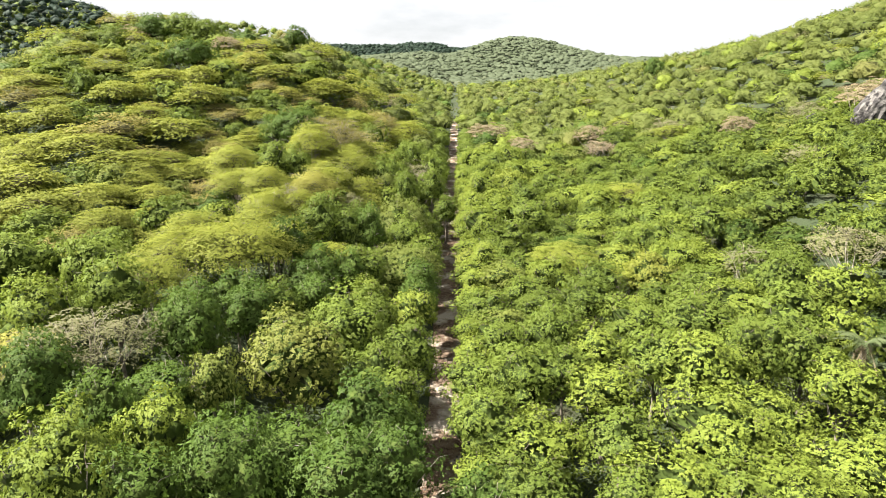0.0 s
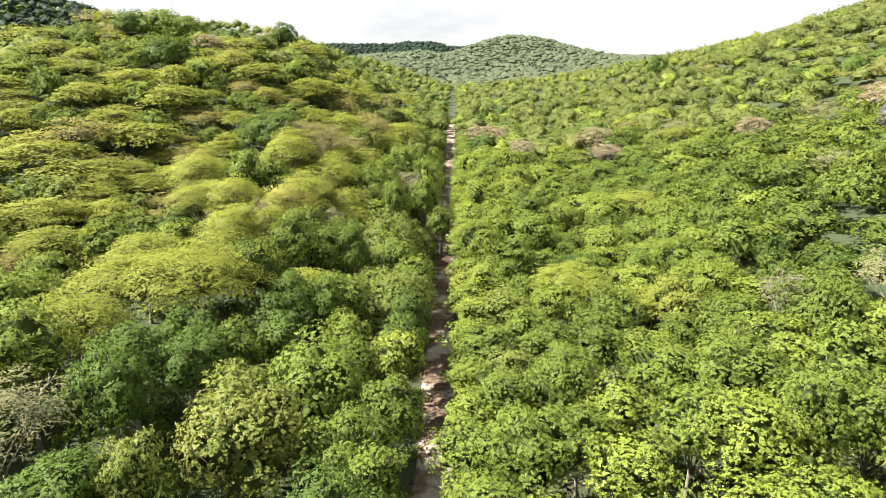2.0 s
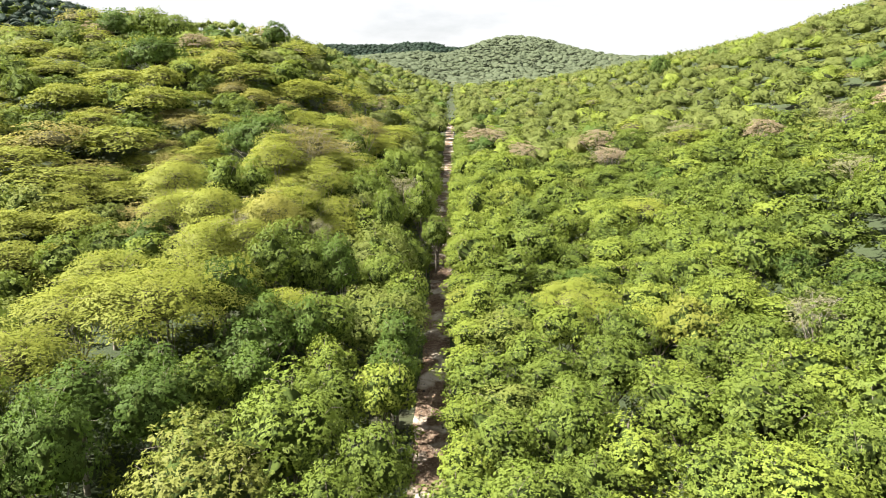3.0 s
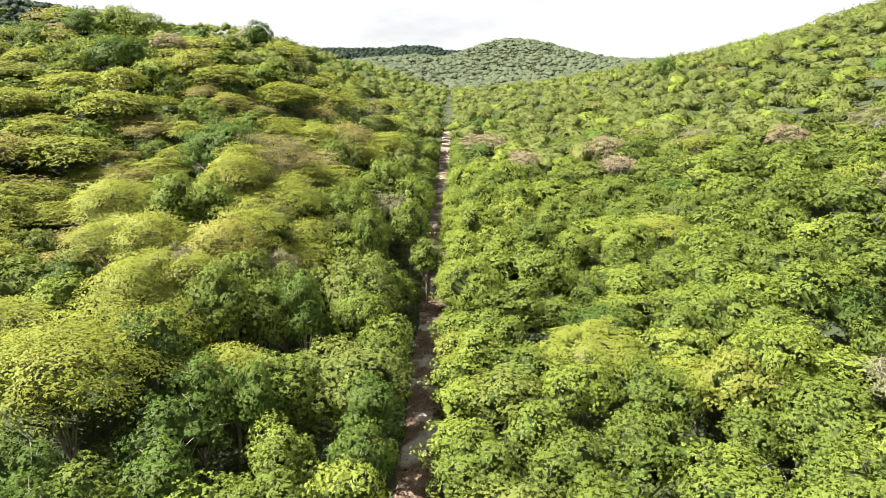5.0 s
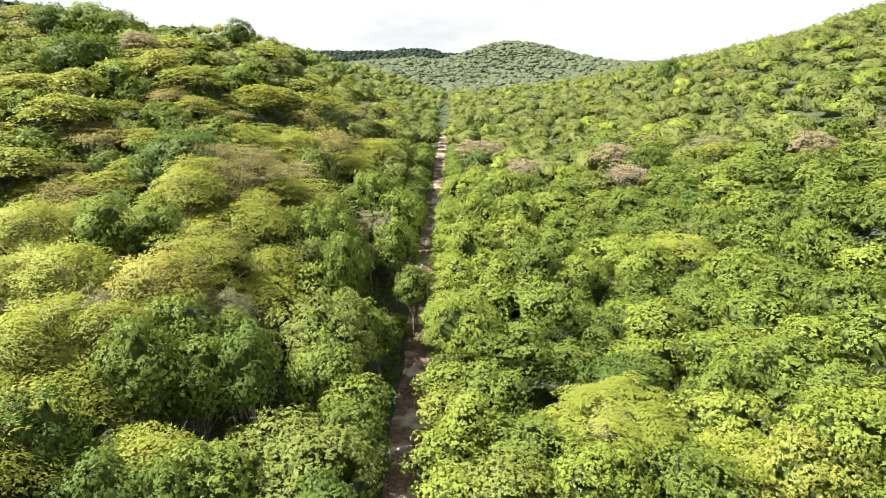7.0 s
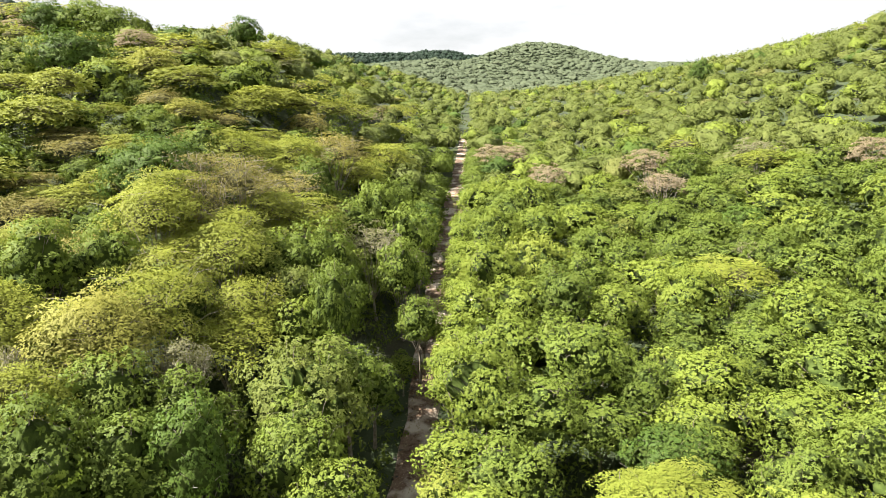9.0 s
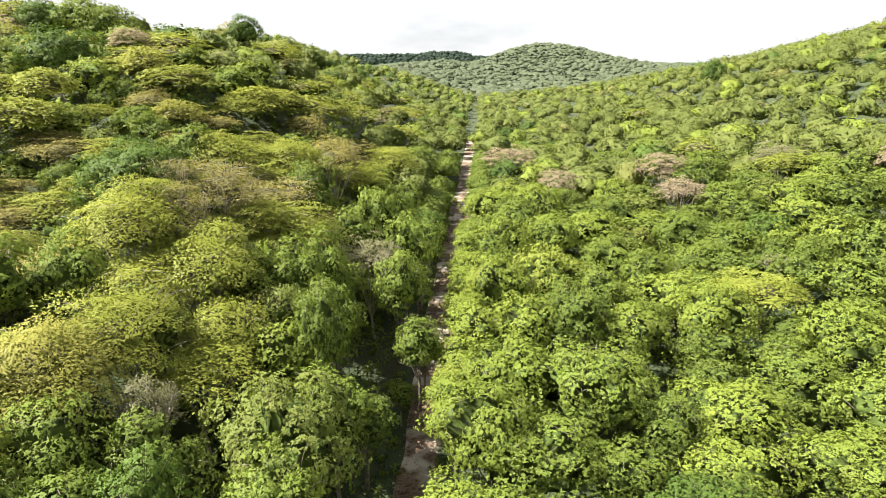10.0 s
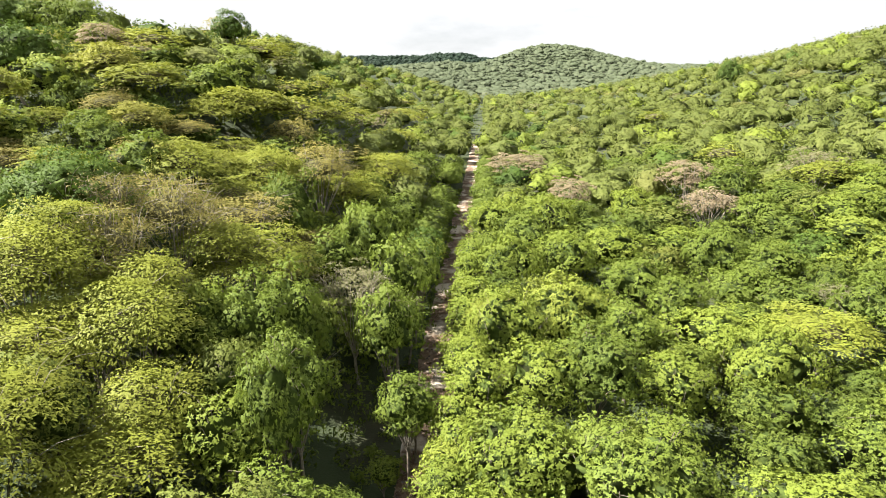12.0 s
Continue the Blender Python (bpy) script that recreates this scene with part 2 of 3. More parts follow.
def crown_lobes(rng, r, low, top, size):
    """Lobes of a rounded crown, about size metres across: centres and half axes."""
    mid, rz = (low + top) / 2, (top - low) / 2
    n = int(np.clip(7.0 * (r * rz) / (size * size), 14, 80))
    k = (np.arange(n) + 0.5) / n
    up = 1 - 1.5 * k
    a = np.arange(n) * 2.399963 + rng.normal(scale=0.35, size=n)
    flat = np.sqrt(np.maximum(1 - up * up, 0)) * (1 - 0.4 * np.clip(-up, 0, 1))
    v = np.stack([np.cos(a) * flat, np.sin(a) * flat, up], -1)
    bulge = 1 + 0.12 * np.sin(a * 2 + rng.uniform(0, 6)) + 0.10 * np.sin(a * 3 + up * 4 + rng.uniform(0, 6))
    c = v * (rng.uniform(0.58, 0.90, n) * bulge)[:, None] * np.array([r, r, rz]) + np.array([0, 0, mid])
    w = rng.uniform(0.38, 0.78, n) * size
    return c, np.stack([w, w, w * rng.uniform(0.62, 0.9, n)], -1)


def crown_surface(way, c, s, mid):
    """How far the lobes reach from the crown's middle along each way, and which lobe is met there."""
    q = c - np.array([0, 0, mid])
    a = ((way[:, None] / s[None]) ** 2).sum(-1)
    b = (way[:, None] * q[None] / s[None] ** 2).sum(-1)
    d = b * b - a * (((q / s) ** 2).sum(-1)[None] - 1)
    t = np.where(d > 0, (b + np.sqrt(np.maximum(d, 0))) / a, 0)
    return t.max(1), t.argmax(1)


def fill_holes(reach, way, r, rz):
    """Where no lobe is met, the surface lies a little inside the dome."""
    dome = 1 / np.sqrt((way[:, 0] / r) ** 2 + (way[:, 1] / r) ** 2 + (way[:, 2] / rz) ** 2)
    return np.maximum(reach, dome * 0.62)


def round_crown(rng, r, low, top, leaves, length, width, size, fine, sunk):
    """A crown of leafy lobes: verts, normals, triangles, materials, and the lobes."""
    c, s = crown_lobes(rng, r, low, top, size)
    mid, rz = (low + top) / 2, (top - low) / 2
    per = 5
    tufts = max(leaves // per, 4)
    k = (np.arange(tufts) + 0.5) / tufts
    rise = 1 - 1.32 * k ** 1.1
    turn = np.arange(tufts) * 2.399963
    flat = np.sqrt(np.maximum(1 - rise * rise, 0))
    way = np.stack([np.cos(turn) * flat, np.sin(turn) * flat, rise], -1) * np.array([r, r, rz])
    way = unit(way / r + rng.normal(scale=0.06, size=way.shape))
    reach, best = crown_surface(way, c, s, mid)
    held = reach > 0
    reach = fill_holes(reach, way, r, rz)
    tuft = way * (reach * rng.uniform(0.86, 1.06, tufts))[:, None] + np.array([0, 0, mid])
    dome = unit((tuft - np.array([0, 0, mid])) / np.array([r, r, rz]) ** 2)
    lobe = np.where(held[:, None], unit((tuft - c[best]) / s[best] ** 2), dome)
    out = unit(lobe * 0.70 + dome * 0.60 + np.array([0, 0, 0.15]))
    up = unit(out + rng.normal(scale=0.28, size=(tufts, 3)))
    side = unit(np.cross(up, rng.normal(size=(tufts, 3))))
    other = np.cross(up, side)
    turn = np.linspace(0, 2 * np.pi, per, endpoint=False)[None] + rng.uniform(-0.4, 0.4, (tufts, per))
    axis = (np.cos(turn)[..., None] * side[:, None] + np.sin(turn)[..., None] * other[:, None]).reshape(-1, 3)
    axis = unit(axis + rng.normal(scale=0.25, size=axis.shape))
    nrm = np.repeat(up, per, 0) + rng.normal(scale=0.38, size=axis.shape)
    nrm = unit(nrm - axis * (nrm * axis).sum(1, keepdims=True))
    at = np.repeat(tuft, per, 0) + axis * length * 0.55 + rng.normal(scale=length * 0.22, size=axis.shape)
    quads = blades(rng, at, nrm, length, width, axis)
    soft = unit(np.repeat(out, per, 0) * 0.80 + nrm * 0.30)
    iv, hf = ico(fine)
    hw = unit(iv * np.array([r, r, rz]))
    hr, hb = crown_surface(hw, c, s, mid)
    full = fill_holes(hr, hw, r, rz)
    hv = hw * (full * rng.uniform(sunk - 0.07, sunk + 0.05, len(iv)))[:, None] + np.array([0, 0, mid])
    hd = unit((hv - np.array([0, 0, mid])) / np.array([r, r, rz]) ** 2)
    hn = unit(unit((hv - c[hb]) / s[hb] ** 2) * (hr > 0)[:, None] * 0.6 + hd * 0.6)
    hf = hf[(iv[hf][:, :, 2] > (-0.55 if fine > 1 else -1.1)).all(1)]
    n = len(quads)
    # clefts between lobes take material 2, near-black to paint their shade
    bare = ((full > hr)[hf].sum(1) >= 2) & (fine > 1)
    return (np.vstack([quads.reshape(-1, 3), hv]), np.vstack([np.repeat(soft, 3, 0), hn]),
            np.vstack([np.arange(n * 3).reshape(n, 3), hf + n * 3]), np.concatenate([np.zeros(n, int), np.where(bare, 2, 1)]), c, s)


def layered_crown(rng, r, low, top, leaves, length, width, size, fine, sunk):
    """A crown of flat feathery plates, one over the other, with gaps that show the limbs."""
    low = low + (top - low) * 0.28
    mid, rz = (low + top) / 2, (top - low) / 2
    n = int(np.clip(26 * (r / size) ** 1.6, 16, 70))
    k = (np.arange(n) + 0.5) / n
    up = 1 - 1.1 * k
    a = np.arange(n) * 2.399963 + rng.normal(scale=0.4, size=n)
    flat = np.sqrt(np.maximum(1 - up * up, 0)) ** 0.85
    far = rng.uniform(0.66, 1.0, n) * (1 + 0.15 * np.sin(a * 2 + rng.uniform(0, 6)))
    c = np.stack([np.cos(a) * flat * r, np.sin(a) * flat * r, up * rz], -1) * far[:, None] + np.array([0, 0, mid])
    c[:, 2] += rng.normal(scale=0.18, size=n)
    w = rng.uniform(0.45, 0.95, n) * size
    tilt = unit(np.stack([np.cos(a) * flat * 0.24, np.sin(a) * flat * 0.24, np.ones(n)], -1) + rng.normal(scale=0.10, size=(n, 3)))
    which = rng.choice(n, leaves, p=w * w / (w * w).sum())
    turn = rng.uniform(0, 2 * np.pi, leaves)
    rho = np.sqrt(rng.random(leaves)) * (1 + 0.22 * np.sin(turn * 3 + which * 1.7) + 0.12 * np.sin(turn * 7 + which))
    ex = unit(np.cross(tilt, np.array([0.3, 1.0, 0.1])))
    ey = np.cross(tilt, ex)
    ring = ex[which] * np.cos(turn)[:, None] + ey[which] * np.sin(turn)[:, None]
    at = c[which] + ring * (rho * w[which])[:, None] + tilt[which] * ((0.12 - 0.19 * rho * rho) * np.minimum(w[which], 1.3) + rng.normal(scale=0.05, size=leaves))[:, None]
    axis = unit(ring + rng.normal(scale=0.6, size=(leaves, 3)) * np.array([1, 1, 0.35]))
    nrm = tilt[which] + ring * (0.45 * rho)[:, None] + rng.normal(scale=0.28, size=(leaves, 3))
    nrm = unit(nrm - axis * (nrm * axis).sum(1, keepdims=True))
    nrm *= np.where(nrm[:, 2:] < 0, -1.0, 1.0)
    quads = blades(rng, at, nrm, length, width, axis)
    dome = unit((at - np.array([0, 0, mid])) / np.array([r, r, rz]) ** 2)
    soft = unit(tilt[which] * 0.5 + ring * (0.35 * rho)[:, None] + dome * 0.14 + nrm * 0.3)
    iv, hf = ico(fine)
    hv = iv * np.array([r, r, rz]) * rng.uniform(sunk - 0.08, sunk + 0.04, (len(iv), 1)) + np.array([0, 0, mid])
    hf = hf[(iv[hf][:, :, 2] > -0.3).all(1)]
    m = leaves
    return (np.vstack([quads.reshape(-1, 3), hv]), np.vstack([np.repeat(soft, 3, 0), unit(iv * np.array([1, 1, 1.6]))]),
            np.vstack([np.arange(m * 3).reshape(m, 3), hf + m * 3]), np.concatenate([np.zeros(m, int), np.full(len(hf), 2)]), c, np.stack([w, w, w * 0.3], -1))


def tube(verts, faces, path, radii, sides=5):
    o = len(verts)
    for k, (p, r) in enumerate(zip(path, radii)):
        p = Vector(p)
        ahead = (Vector(path[min(k + 1, len(path) - 1)]) - Vector(path[max(k - 1, 0)])).normalized()
        u = ahead.orthogonal().normalized()
        w = ahead.cross(u)
        for q in range(sides):
            a = 2 * math.pi * q / sides
            verts.append((p + u * math.cos(a) * r + w * math.sin(a) * r)[:])
    for k in range(len(path) - 1):
        for q in range(sides):
            a, b = o + k * sides + q, o + k * sides + (q + 1) % sides
            faces.append((a, b, b + sides, a + sides))
    faces.append(tuple(o + (len(path) - 1) * sides + q for q in range(sides)))


def trunk_mesh(rng, name, c, s, low, r0, mat, twigs=0, limbs=12, out=1.2):
    """A tapered trunk that forks into limbs, one to each of the larger lobes, with side twigs."""
    verts, faces = [], []
    fork = max(low * 0.75, 1.2)
    lean = rng.normal(scale=0.18, size=2)
    tube(verts, faces, [(0, 0, -0.4), (0, 0, 0.3), (lean[0] * 0.5, lean[1] * 0.5, fork * 0.5), (lean[0], lean[1], fork), (lean[0], lean[1], fork + 0.9)], [r0 * 1.5, r0 * 1.1, r0 * 0.9, r0 * 0.8, r0 * 0.5], 6)
    for q in np.argsort(-s[:, 0])[:limbs]:
        end = c[q]
        start = np.array([lean[0], lean[1], fork + rng.uniform(-0.3, 0.7)])
        m1 = start + (end - start) * 0.45 + np.array([0, 0, 0.25]) + rng.normal(scale=0.15, size=3)
        tube(verts, faces, [start, m1, end], [r0 * 0.42, r0 * 0.24, r0 * 0.10], 3)
        for _ in range(twigs):
            d = unit(rng.normal(size=3) + np.array([0, 0, 0.5])) * s[q] * out
            tube(verts, faces, [m1 + (end - m1) * rng.uniform(0.4, 1.0), end + d * 0.5 + rng.normal(scale=0.1, size=3), end + d], [r0 * 0.14, r0 * 0.10, r0 * 0.04], 3)
    return mesh_from(name, verts, faces, mat, True)


NEAR = {}
SPECIES = {
    # make, leaves to the square metre of crown, leaf length and width, lobe size, leaf tones
    "broad": ("round", 78, 0.142, 0.126, 1.75, "broad"),
    "sage": ("round", 82, 0.138, 0.122, 1.50, "sage"),
    "dark": ("round", 78, 0.142, 0.122, 1.80, "dark"),
    "lime": ("round", 78, 0.142, 0.126, 1.60, "lime"),
    "amber": ("layered", 90, 0.190, 0.105, 1.60, "amber"),
    "olive": ("layered", 92, 0.210, 0.115, 2.6, "olive"),
    "dry_olive": ("layered", 56, 0.190, 0.095, 2.4, "dry_olive"),
    "grey": ("layered", 36, 0.24, 0.10, 1.30, "grey"),
    "tan": ("layered", 46, 0.24, 0.11, 1.30, "tan"),
}
LABELS = {
    "broad": "leafy mid-green broadleaf tree with a clumped rounded crown",
    "sage": "dull olive-green broadleaf tree with a wide rounded crown",
    "dark": "dense dark green broadleaf tree with a heavy crown",
    "lime": "fresh yellow-green broadleaf tree with a rounded crown",
    "amber": "low yellow-green tree with flat layers of fine foliage",
    "olive": "flat-topped olive-yellow tree with feathery layered foliage",
    "dry_olive": "thin brownish-olive tree with pale branches between leaf layers",
    "grey": "thinly leaved dry grey-brown tree with bare twigs",
    "tan": "withered pinkish-brown tree with dry twiggy crown",
}
TREE_NAMES = {"amber": "flat_topped_tree", "olive": "flat_topped_tree", "dry_olive": "flat_topped_tree", "grey": "dry_tree", "tan": "dry_tree"}
BARE = ("grey", "tan")
# crown radius and crown foot of a small, a middling and a large tree, each ten metres high
SIZES = ((2.6, 4.0), (3.5, 2.8), (5.0, 1.6))


def crown_of(rng, species, r, low, top, share, grow, fine, sunk):
    make, thick, ln, wd, size, _ = SPECIES[species]
    area = 9.4 * r * (r + (top - low) / 2) / 2
    build = round_crown if make == "round" else layered_crown
    return build(rng, r, low, top, int(thick * area * share), ln * grow, wd * grow, size * min(1.0, 0.45 + r * 0.17), fine, sunk)


def near_template(species, klass, seed, close):
    rng = np.random.default_rng(seed)
    r, low = SIZES[klass]
    v, nr, f, m, c, s = crown_of(rng, species, r, low, 10.0, 1.0 if close else 0.5, 1.0 if close else 1.38, 3 if close else 2, 0.70 if SPECIES[species][0] == "round" else 0.52)
    if species in BARE:
        keep = m == 0
        f, m = f[keep], m[keep]
    leaf = LEAF[SPECIES[species][5]]
    crown = tri_mesh("crown", v, f, [leaf, SHADE_LEAVES, SHADE_TWIGS if SPECIES[species][0] == "round" else TWIG_MASS], m, nr)
    dry = species in BARE or species == "dry_olive"
    trunk = trunk_mesh(rng, "trunk", c, s, low, 0.19 if dry else 0.16, PALE_BARK if dry or species in ("dark", "olive") else BARK, twigs=5 if dry else 2 if close else 0, limbs=16 if dry else 10, out=1.3)
    return trunk, crown


def plant(species, x, y, r, high, turn, variant):
    close = abs(x) < 31 and y < 116
    klass = 0 if r < 3.0 else 1 if r < 4.2 else 2
    key = (species, klass, variant % (3 if klass == 1 else 2), close)
    if key not in NEAR:
        NEAR[key] = near_template(species, klass, 100 + sorted(SPECIES).index(species) * 20 + klass * 5 + key[2], close)
    trunk, crown = NEAR[key]
    size = r / SIZES[klass][0]
    root = new(TREE_NAMES.get(species, "broadleaf_tree"))
    root.matrix_basis = Matrix.LocRotScale((x, y, float(land(x, y))), Euler((0, 0, turn)), (size, size, high / 10.0))
    for nm, me in (("trunk", trunk), ("crown", crown)):
        new(nm, me).parent = root
    return tagged(root, LABELS[species], "tree", "trees beside the road")


def pick_species(x, y, u):
    left = step01(-7, -17, x) * step01(52, 76, y) * (0.55 + 0.45 * step01(180, 130, y)) * step01(330, 220, y)
    if u < 0.56 * left:
        return "olive"
    if u < 0.68 * left:
        return "dry_olive"
    u = (u - 0.68 * left) / (1 - 0.68 * left)
    if x < -9 and 20 < y < 62 and u < 0.5:
        return "dark"
    if u < 0.52:
        return "broad"
    if u < (0.72 if y < 165 else 0.62):
        return "lime"
    if u < 0.80:
        return "sage"
    if u < 0.93:
        return "dark" if x < 0 or u < 0.84 else "broad"
    return "broad" if u < 0.972 or y < 110 else "grey" if u < 0.988 else "amber"


def scatter(rng, x0, x1, y0, y1, gap, keep):
    """Places at least about gap apart, where keep() allows them."""
    cell = gap / math.sqrt(2)
    taken, out = {}, []
    tries = int((x1 - x0) * (y1 - y0) / (gap * gap) * 12)
    pts = np.stack([rng.uniform(x0, x1, tries), rng.uniform(y0, y1, tries)], -1)
    pts = pts[keep(pts[:, 0], pts[:, 1])]
    for x, y in pts.tolist():
        i, j = int(x // cell), int(y // cell)
        if all((x - q[0]) ** 2 + (y - q[1]) ** 2 >= gap * gap for a in range(i - 2, i + 3) for b in range(j - 2, j + 3) for q in taken.get((a, b), ())):
            taken.setdefault((i, j), []).append((x, y))
            out.append((x, y))
    return out


def off_road(x, y, room):
    return np.abs(x - road_x(y)) > np.where(y > 215, room * 0.75, room)


def in_sight(x, y, margin):
    return np.abs(x) < margin + 0.76 * np.maximum(y, 0)


def near_zone(x, y):
    return (y > 18) & (y < 146) & (np.abs(x) < 46) & (np.abs(x) < 8 + 0.74 * y)


# trees that stand out, each at its own place: species, x, y, crown radius, height
LEFT_LOWEST = [
    ("dark", -14.8, 25.7, 2.5, 10.7), ("lime", -18.5, 26.1, 3.5, 10.7), ("dark", -11.3, 28.4, 3.3, 10.6), ("dark", -5.2, 28.6, 2.9, 10.7), ("lime", -15.2, 29.7, 2.3, 10.6), ("dark", -3.3, 30.1, 2.6, 10.7),
    ("dark", -19.1, 31.6, 2.1, 10.6), ("dark", -8.6, 32.0, 3.9, 10.6), ("dark", -3.1, 32.7, 1.8, 10.6), ("dark", -24.3, 33.9, 3.2, 10.5), ("dark", -5.1, 35.4, 2.9, 10.6), ("dark", -18.4, 36.3, 3.2, 10.4),
    ("sage", -15.0, 37.6, 1.8, 10.4), ("olive", -28.3, 38.1, 2.6, 10.5), ("grey", -23.8, 38.6, 3.7, 10.4), ("broad", -11.0, 42.4, 4.2, 10.3), ("broad", -5.2, 43.2, 3.1, 10.2), ("dark", -19.1, 43.7, 3.1, 10.0),
    ("lime", -30.4, 43.8, 3.4, 10.3), ("broad", -25.7, 46.1, 2.8, 10.0), ("broad", -2.8, 47.4, 2.3, 10.6), ("broad", -8.2, 49.4, 4.1, 10.6), ("dark", -21.0, 49.6, 2.6, 9.4), ("dark", -16.7, 50.5, 2.9, 8.9),
]
LEFT_LOWER = [
    ("olive", -26.1, 51.8, 3.1, 9.7), ("broad", -15.0, 53.2, 2.7, 9.5), ("broad", -32.1, 54.9, 4.0, 10.0), ("broad", -38.1, 55.0, 3.9, 10.4), ("olive", -26.4, 59.6, 3.5, 9.1), ("olive", -21.2, 62.4, 5.2, 10.1),
    ("dark", -13.6, 64.9, 3.1, 10.5), ("dark", -10.0, 65.1, 2.0, 10.7), ("dark", -17.0, 66.3, 2.7, 10.6), ("broad", -8.9, 67.2, 2.8, 10.9), ("olive", -12.4, 68.0, 2.5, 10.7), ("olive", -18.9, 69.9, 2.6, 10.8),
    ("sage", -5.6, 70.4, 5.7, 11.0), ("lime", -18.1, 72.4, 3.0, 11.1), ("broad", -15.0, 73.4, 2.6, 11.2), ("olive", -21.3, 73.5, 3.1, 10.8), ("broad", -12.2, 75.3, 3.0, 11.2), ("olive", -17.6, 76.1, 1.9, 11.3),
    ("dark", -9.1, 76.1, 2.2, 11.3), ("olive", -21.5, 76.9, 2.5, 11.1), ("grey", -19.1, 77.5, 1.5, 11.4), ("broad", -14.9, 78.2, 2.8, 11.3), ("broad", -4.8, 79.5, 2.9, 11.0), ("broad", -11.9, 80.5, 3.3, 11.4),
]
LEFT_LOW = [
    ("olive", -27.0, 82.6, 3.3, 10.7), ("olive", -23.4, 82.6, 3.3, 11.0), ("olive", -17.2, 83.3, 3.2, 11.4), ("grey", -12.5, 83.4, 1.5, 11.5), ("olive", -20.2, 84.5, 3.3, 11.2), ("sage", -6.2, 85.3, 5.1, 11.5),
    ("olive", -16.3, 87.7, 3.1, 11.4), ("olive", -29.6, 88.6, 3.3, 11.0), ("broad", -24.3, 88.8, 2.9, 11.1), ("broad", -3.8, 89.4, 2.8, 11.6), ("sage", -15.7, 90.9, 2.4, 11.5), ("broad", -22.0, 92.8, 3.0, 11.2),
    ("olive", -12.1, 93.6, 2.2, 11.9), ("lime", -8.3, 94.2, 3.0, 12.1), ("broad", -5.8, 94.2, 2.1, 12.0), ("olive", -17.9, 94.4, 3.0, 11.4), ("olive", -14.4, 97.0, 2.7, 11.9), ("olive", -20.2, 97.1, 2.7, 11.4),
    ("sage", -9.3, 97.5, 3.0, 12.3), ("broad", -7.0, 98.3, 2.3, 11.5), ("olive", -17.6, 98.5, 3.6, 11.5), ("broad", -5.7, 98.8, 2.4, 11.8), ("sage", -7.3, 99.5, 3.0, 12.1), ("broad", -6.6, 99.5, 2.4, 11.1),
]
LEFT_MIDDLE = [
    ("lime", -0.9, 100.2, 1.2, 4.2), ("olive", -15.7, 101.0, 2.6, 11.7), ("olive", -20.8, 101.2, 2.9, 11.4), ("dry_olive", -18.1, 102.5, 2.3, 11.5), ("broad", 0.5, 102.6, 2.0, 8.4), ("lime", -13.1, 103.0, 3.5, 11.8),
    ("broad", -10.1, 103.6, 3.4, 11.9), ("broad", 0.7, 105.4, 1.7, 6.6), ("broad", -8.4, 106.3, 3.3, 11.8), ("dry_olive", -21.8, 109.5, 2.4, 11.2), ("broad", -8.3, 109.6, 3.6, 12.1), ("dark", -26.1, 110.4, 5.9, 10.9),
    ("dry_olive", -18.7, 111.6, 3.3, 11.4), ("broad", -2.0, 112.1, 3.0, 12.2), ("olive", -15.5, 112.2, 2.7, 11.6), ("olive", -12.6, 113.7, 3.7, 11.8), ("grey", -5.4, 115.9, 3.1, 12.6), ("broad", -2.0, 117.8, 2.6, 12.7),
    ("dry_olive", -16.5, 120.1, 3.6, 11.6), ("broad", -25.8, 122.1, 3.0, 10.9), ("olive", -22.1, 122.9, 3.3, 11.3), ("broad", -8.6, 123.0, 2.8, 12.1), ("broad", -1.1, 125.8, 2.6, 11.9), ("broad", -14.0, 127.2, 3.3, 12.3),
]
LEFT_UPPER = [
    ("broad", -6.8, 132.0, 4.2, 12.1), ("olive", -18.4, 134.4, 4.4, 11.8), ("dry_olive", -15.2, 144.0, 4.7, 11.4), ("olive", -13.1, 151.3, 4.6, 11.3), ("olive", -10.4, 171.1, 5.4, 11.2), ("broad", -7.2, 201.6, 5.7, 11.1),
]
RIGHT_LOWEST = [
    ("dark", 2.1, 30.6, 2.5, 8.5), ("lime", 13.8, 31.1, 3.5, 8.6), ("broad", 11.2, 31.1, 2.1, 8.6), ("broad", 16.8, 31.3, 3.0, 8.7), ("broad", 4.8, 31.4, 3.4, 8.5), ("lime", 20.3, 31.8, 4.2, 8.7),
    ("lime", 25.6, 33.4, 3.9, 8.8), ("lime", 18.0, 36.3, 3.8, 8.7), ("broad", 11.8, 36.3, 2.6, 8.6), ("lime", 6.2, 37.0, 3.8, 8.5), ("broad", 2.9, 37.7, 2.6, 8.5), ("lime", 22.3, 38.6, 3.5, 8.8),
    ("lime", 29.3, 41.2, 2.8, 9.0), ("lime", 12.1, 42.3, 2.9, 8.4), ("broad", 6.4, 44.2, 3.4, 8.5), ("lime", 20.5, 44.6, 4.1, 8.9), ("broad", 2.6, 45.9, 2.7, 8.4), ("broad", 17.0, 46.0, 2.7, 8.6),
    ("broad", 29.5, 46.7, 3.3, 9.3), ("broad", 25.7, 47.2, 3.3, 9.3), ("lime", 13.4, 49.8, 2.9, 8.5), ("lime", 34.5, 50.5, 3.2, 9.3), ("broad", 9.7, 52.4, 3.0, 8.5), ("broad", 4.9, 52.5, 3.2, 8.5),
]
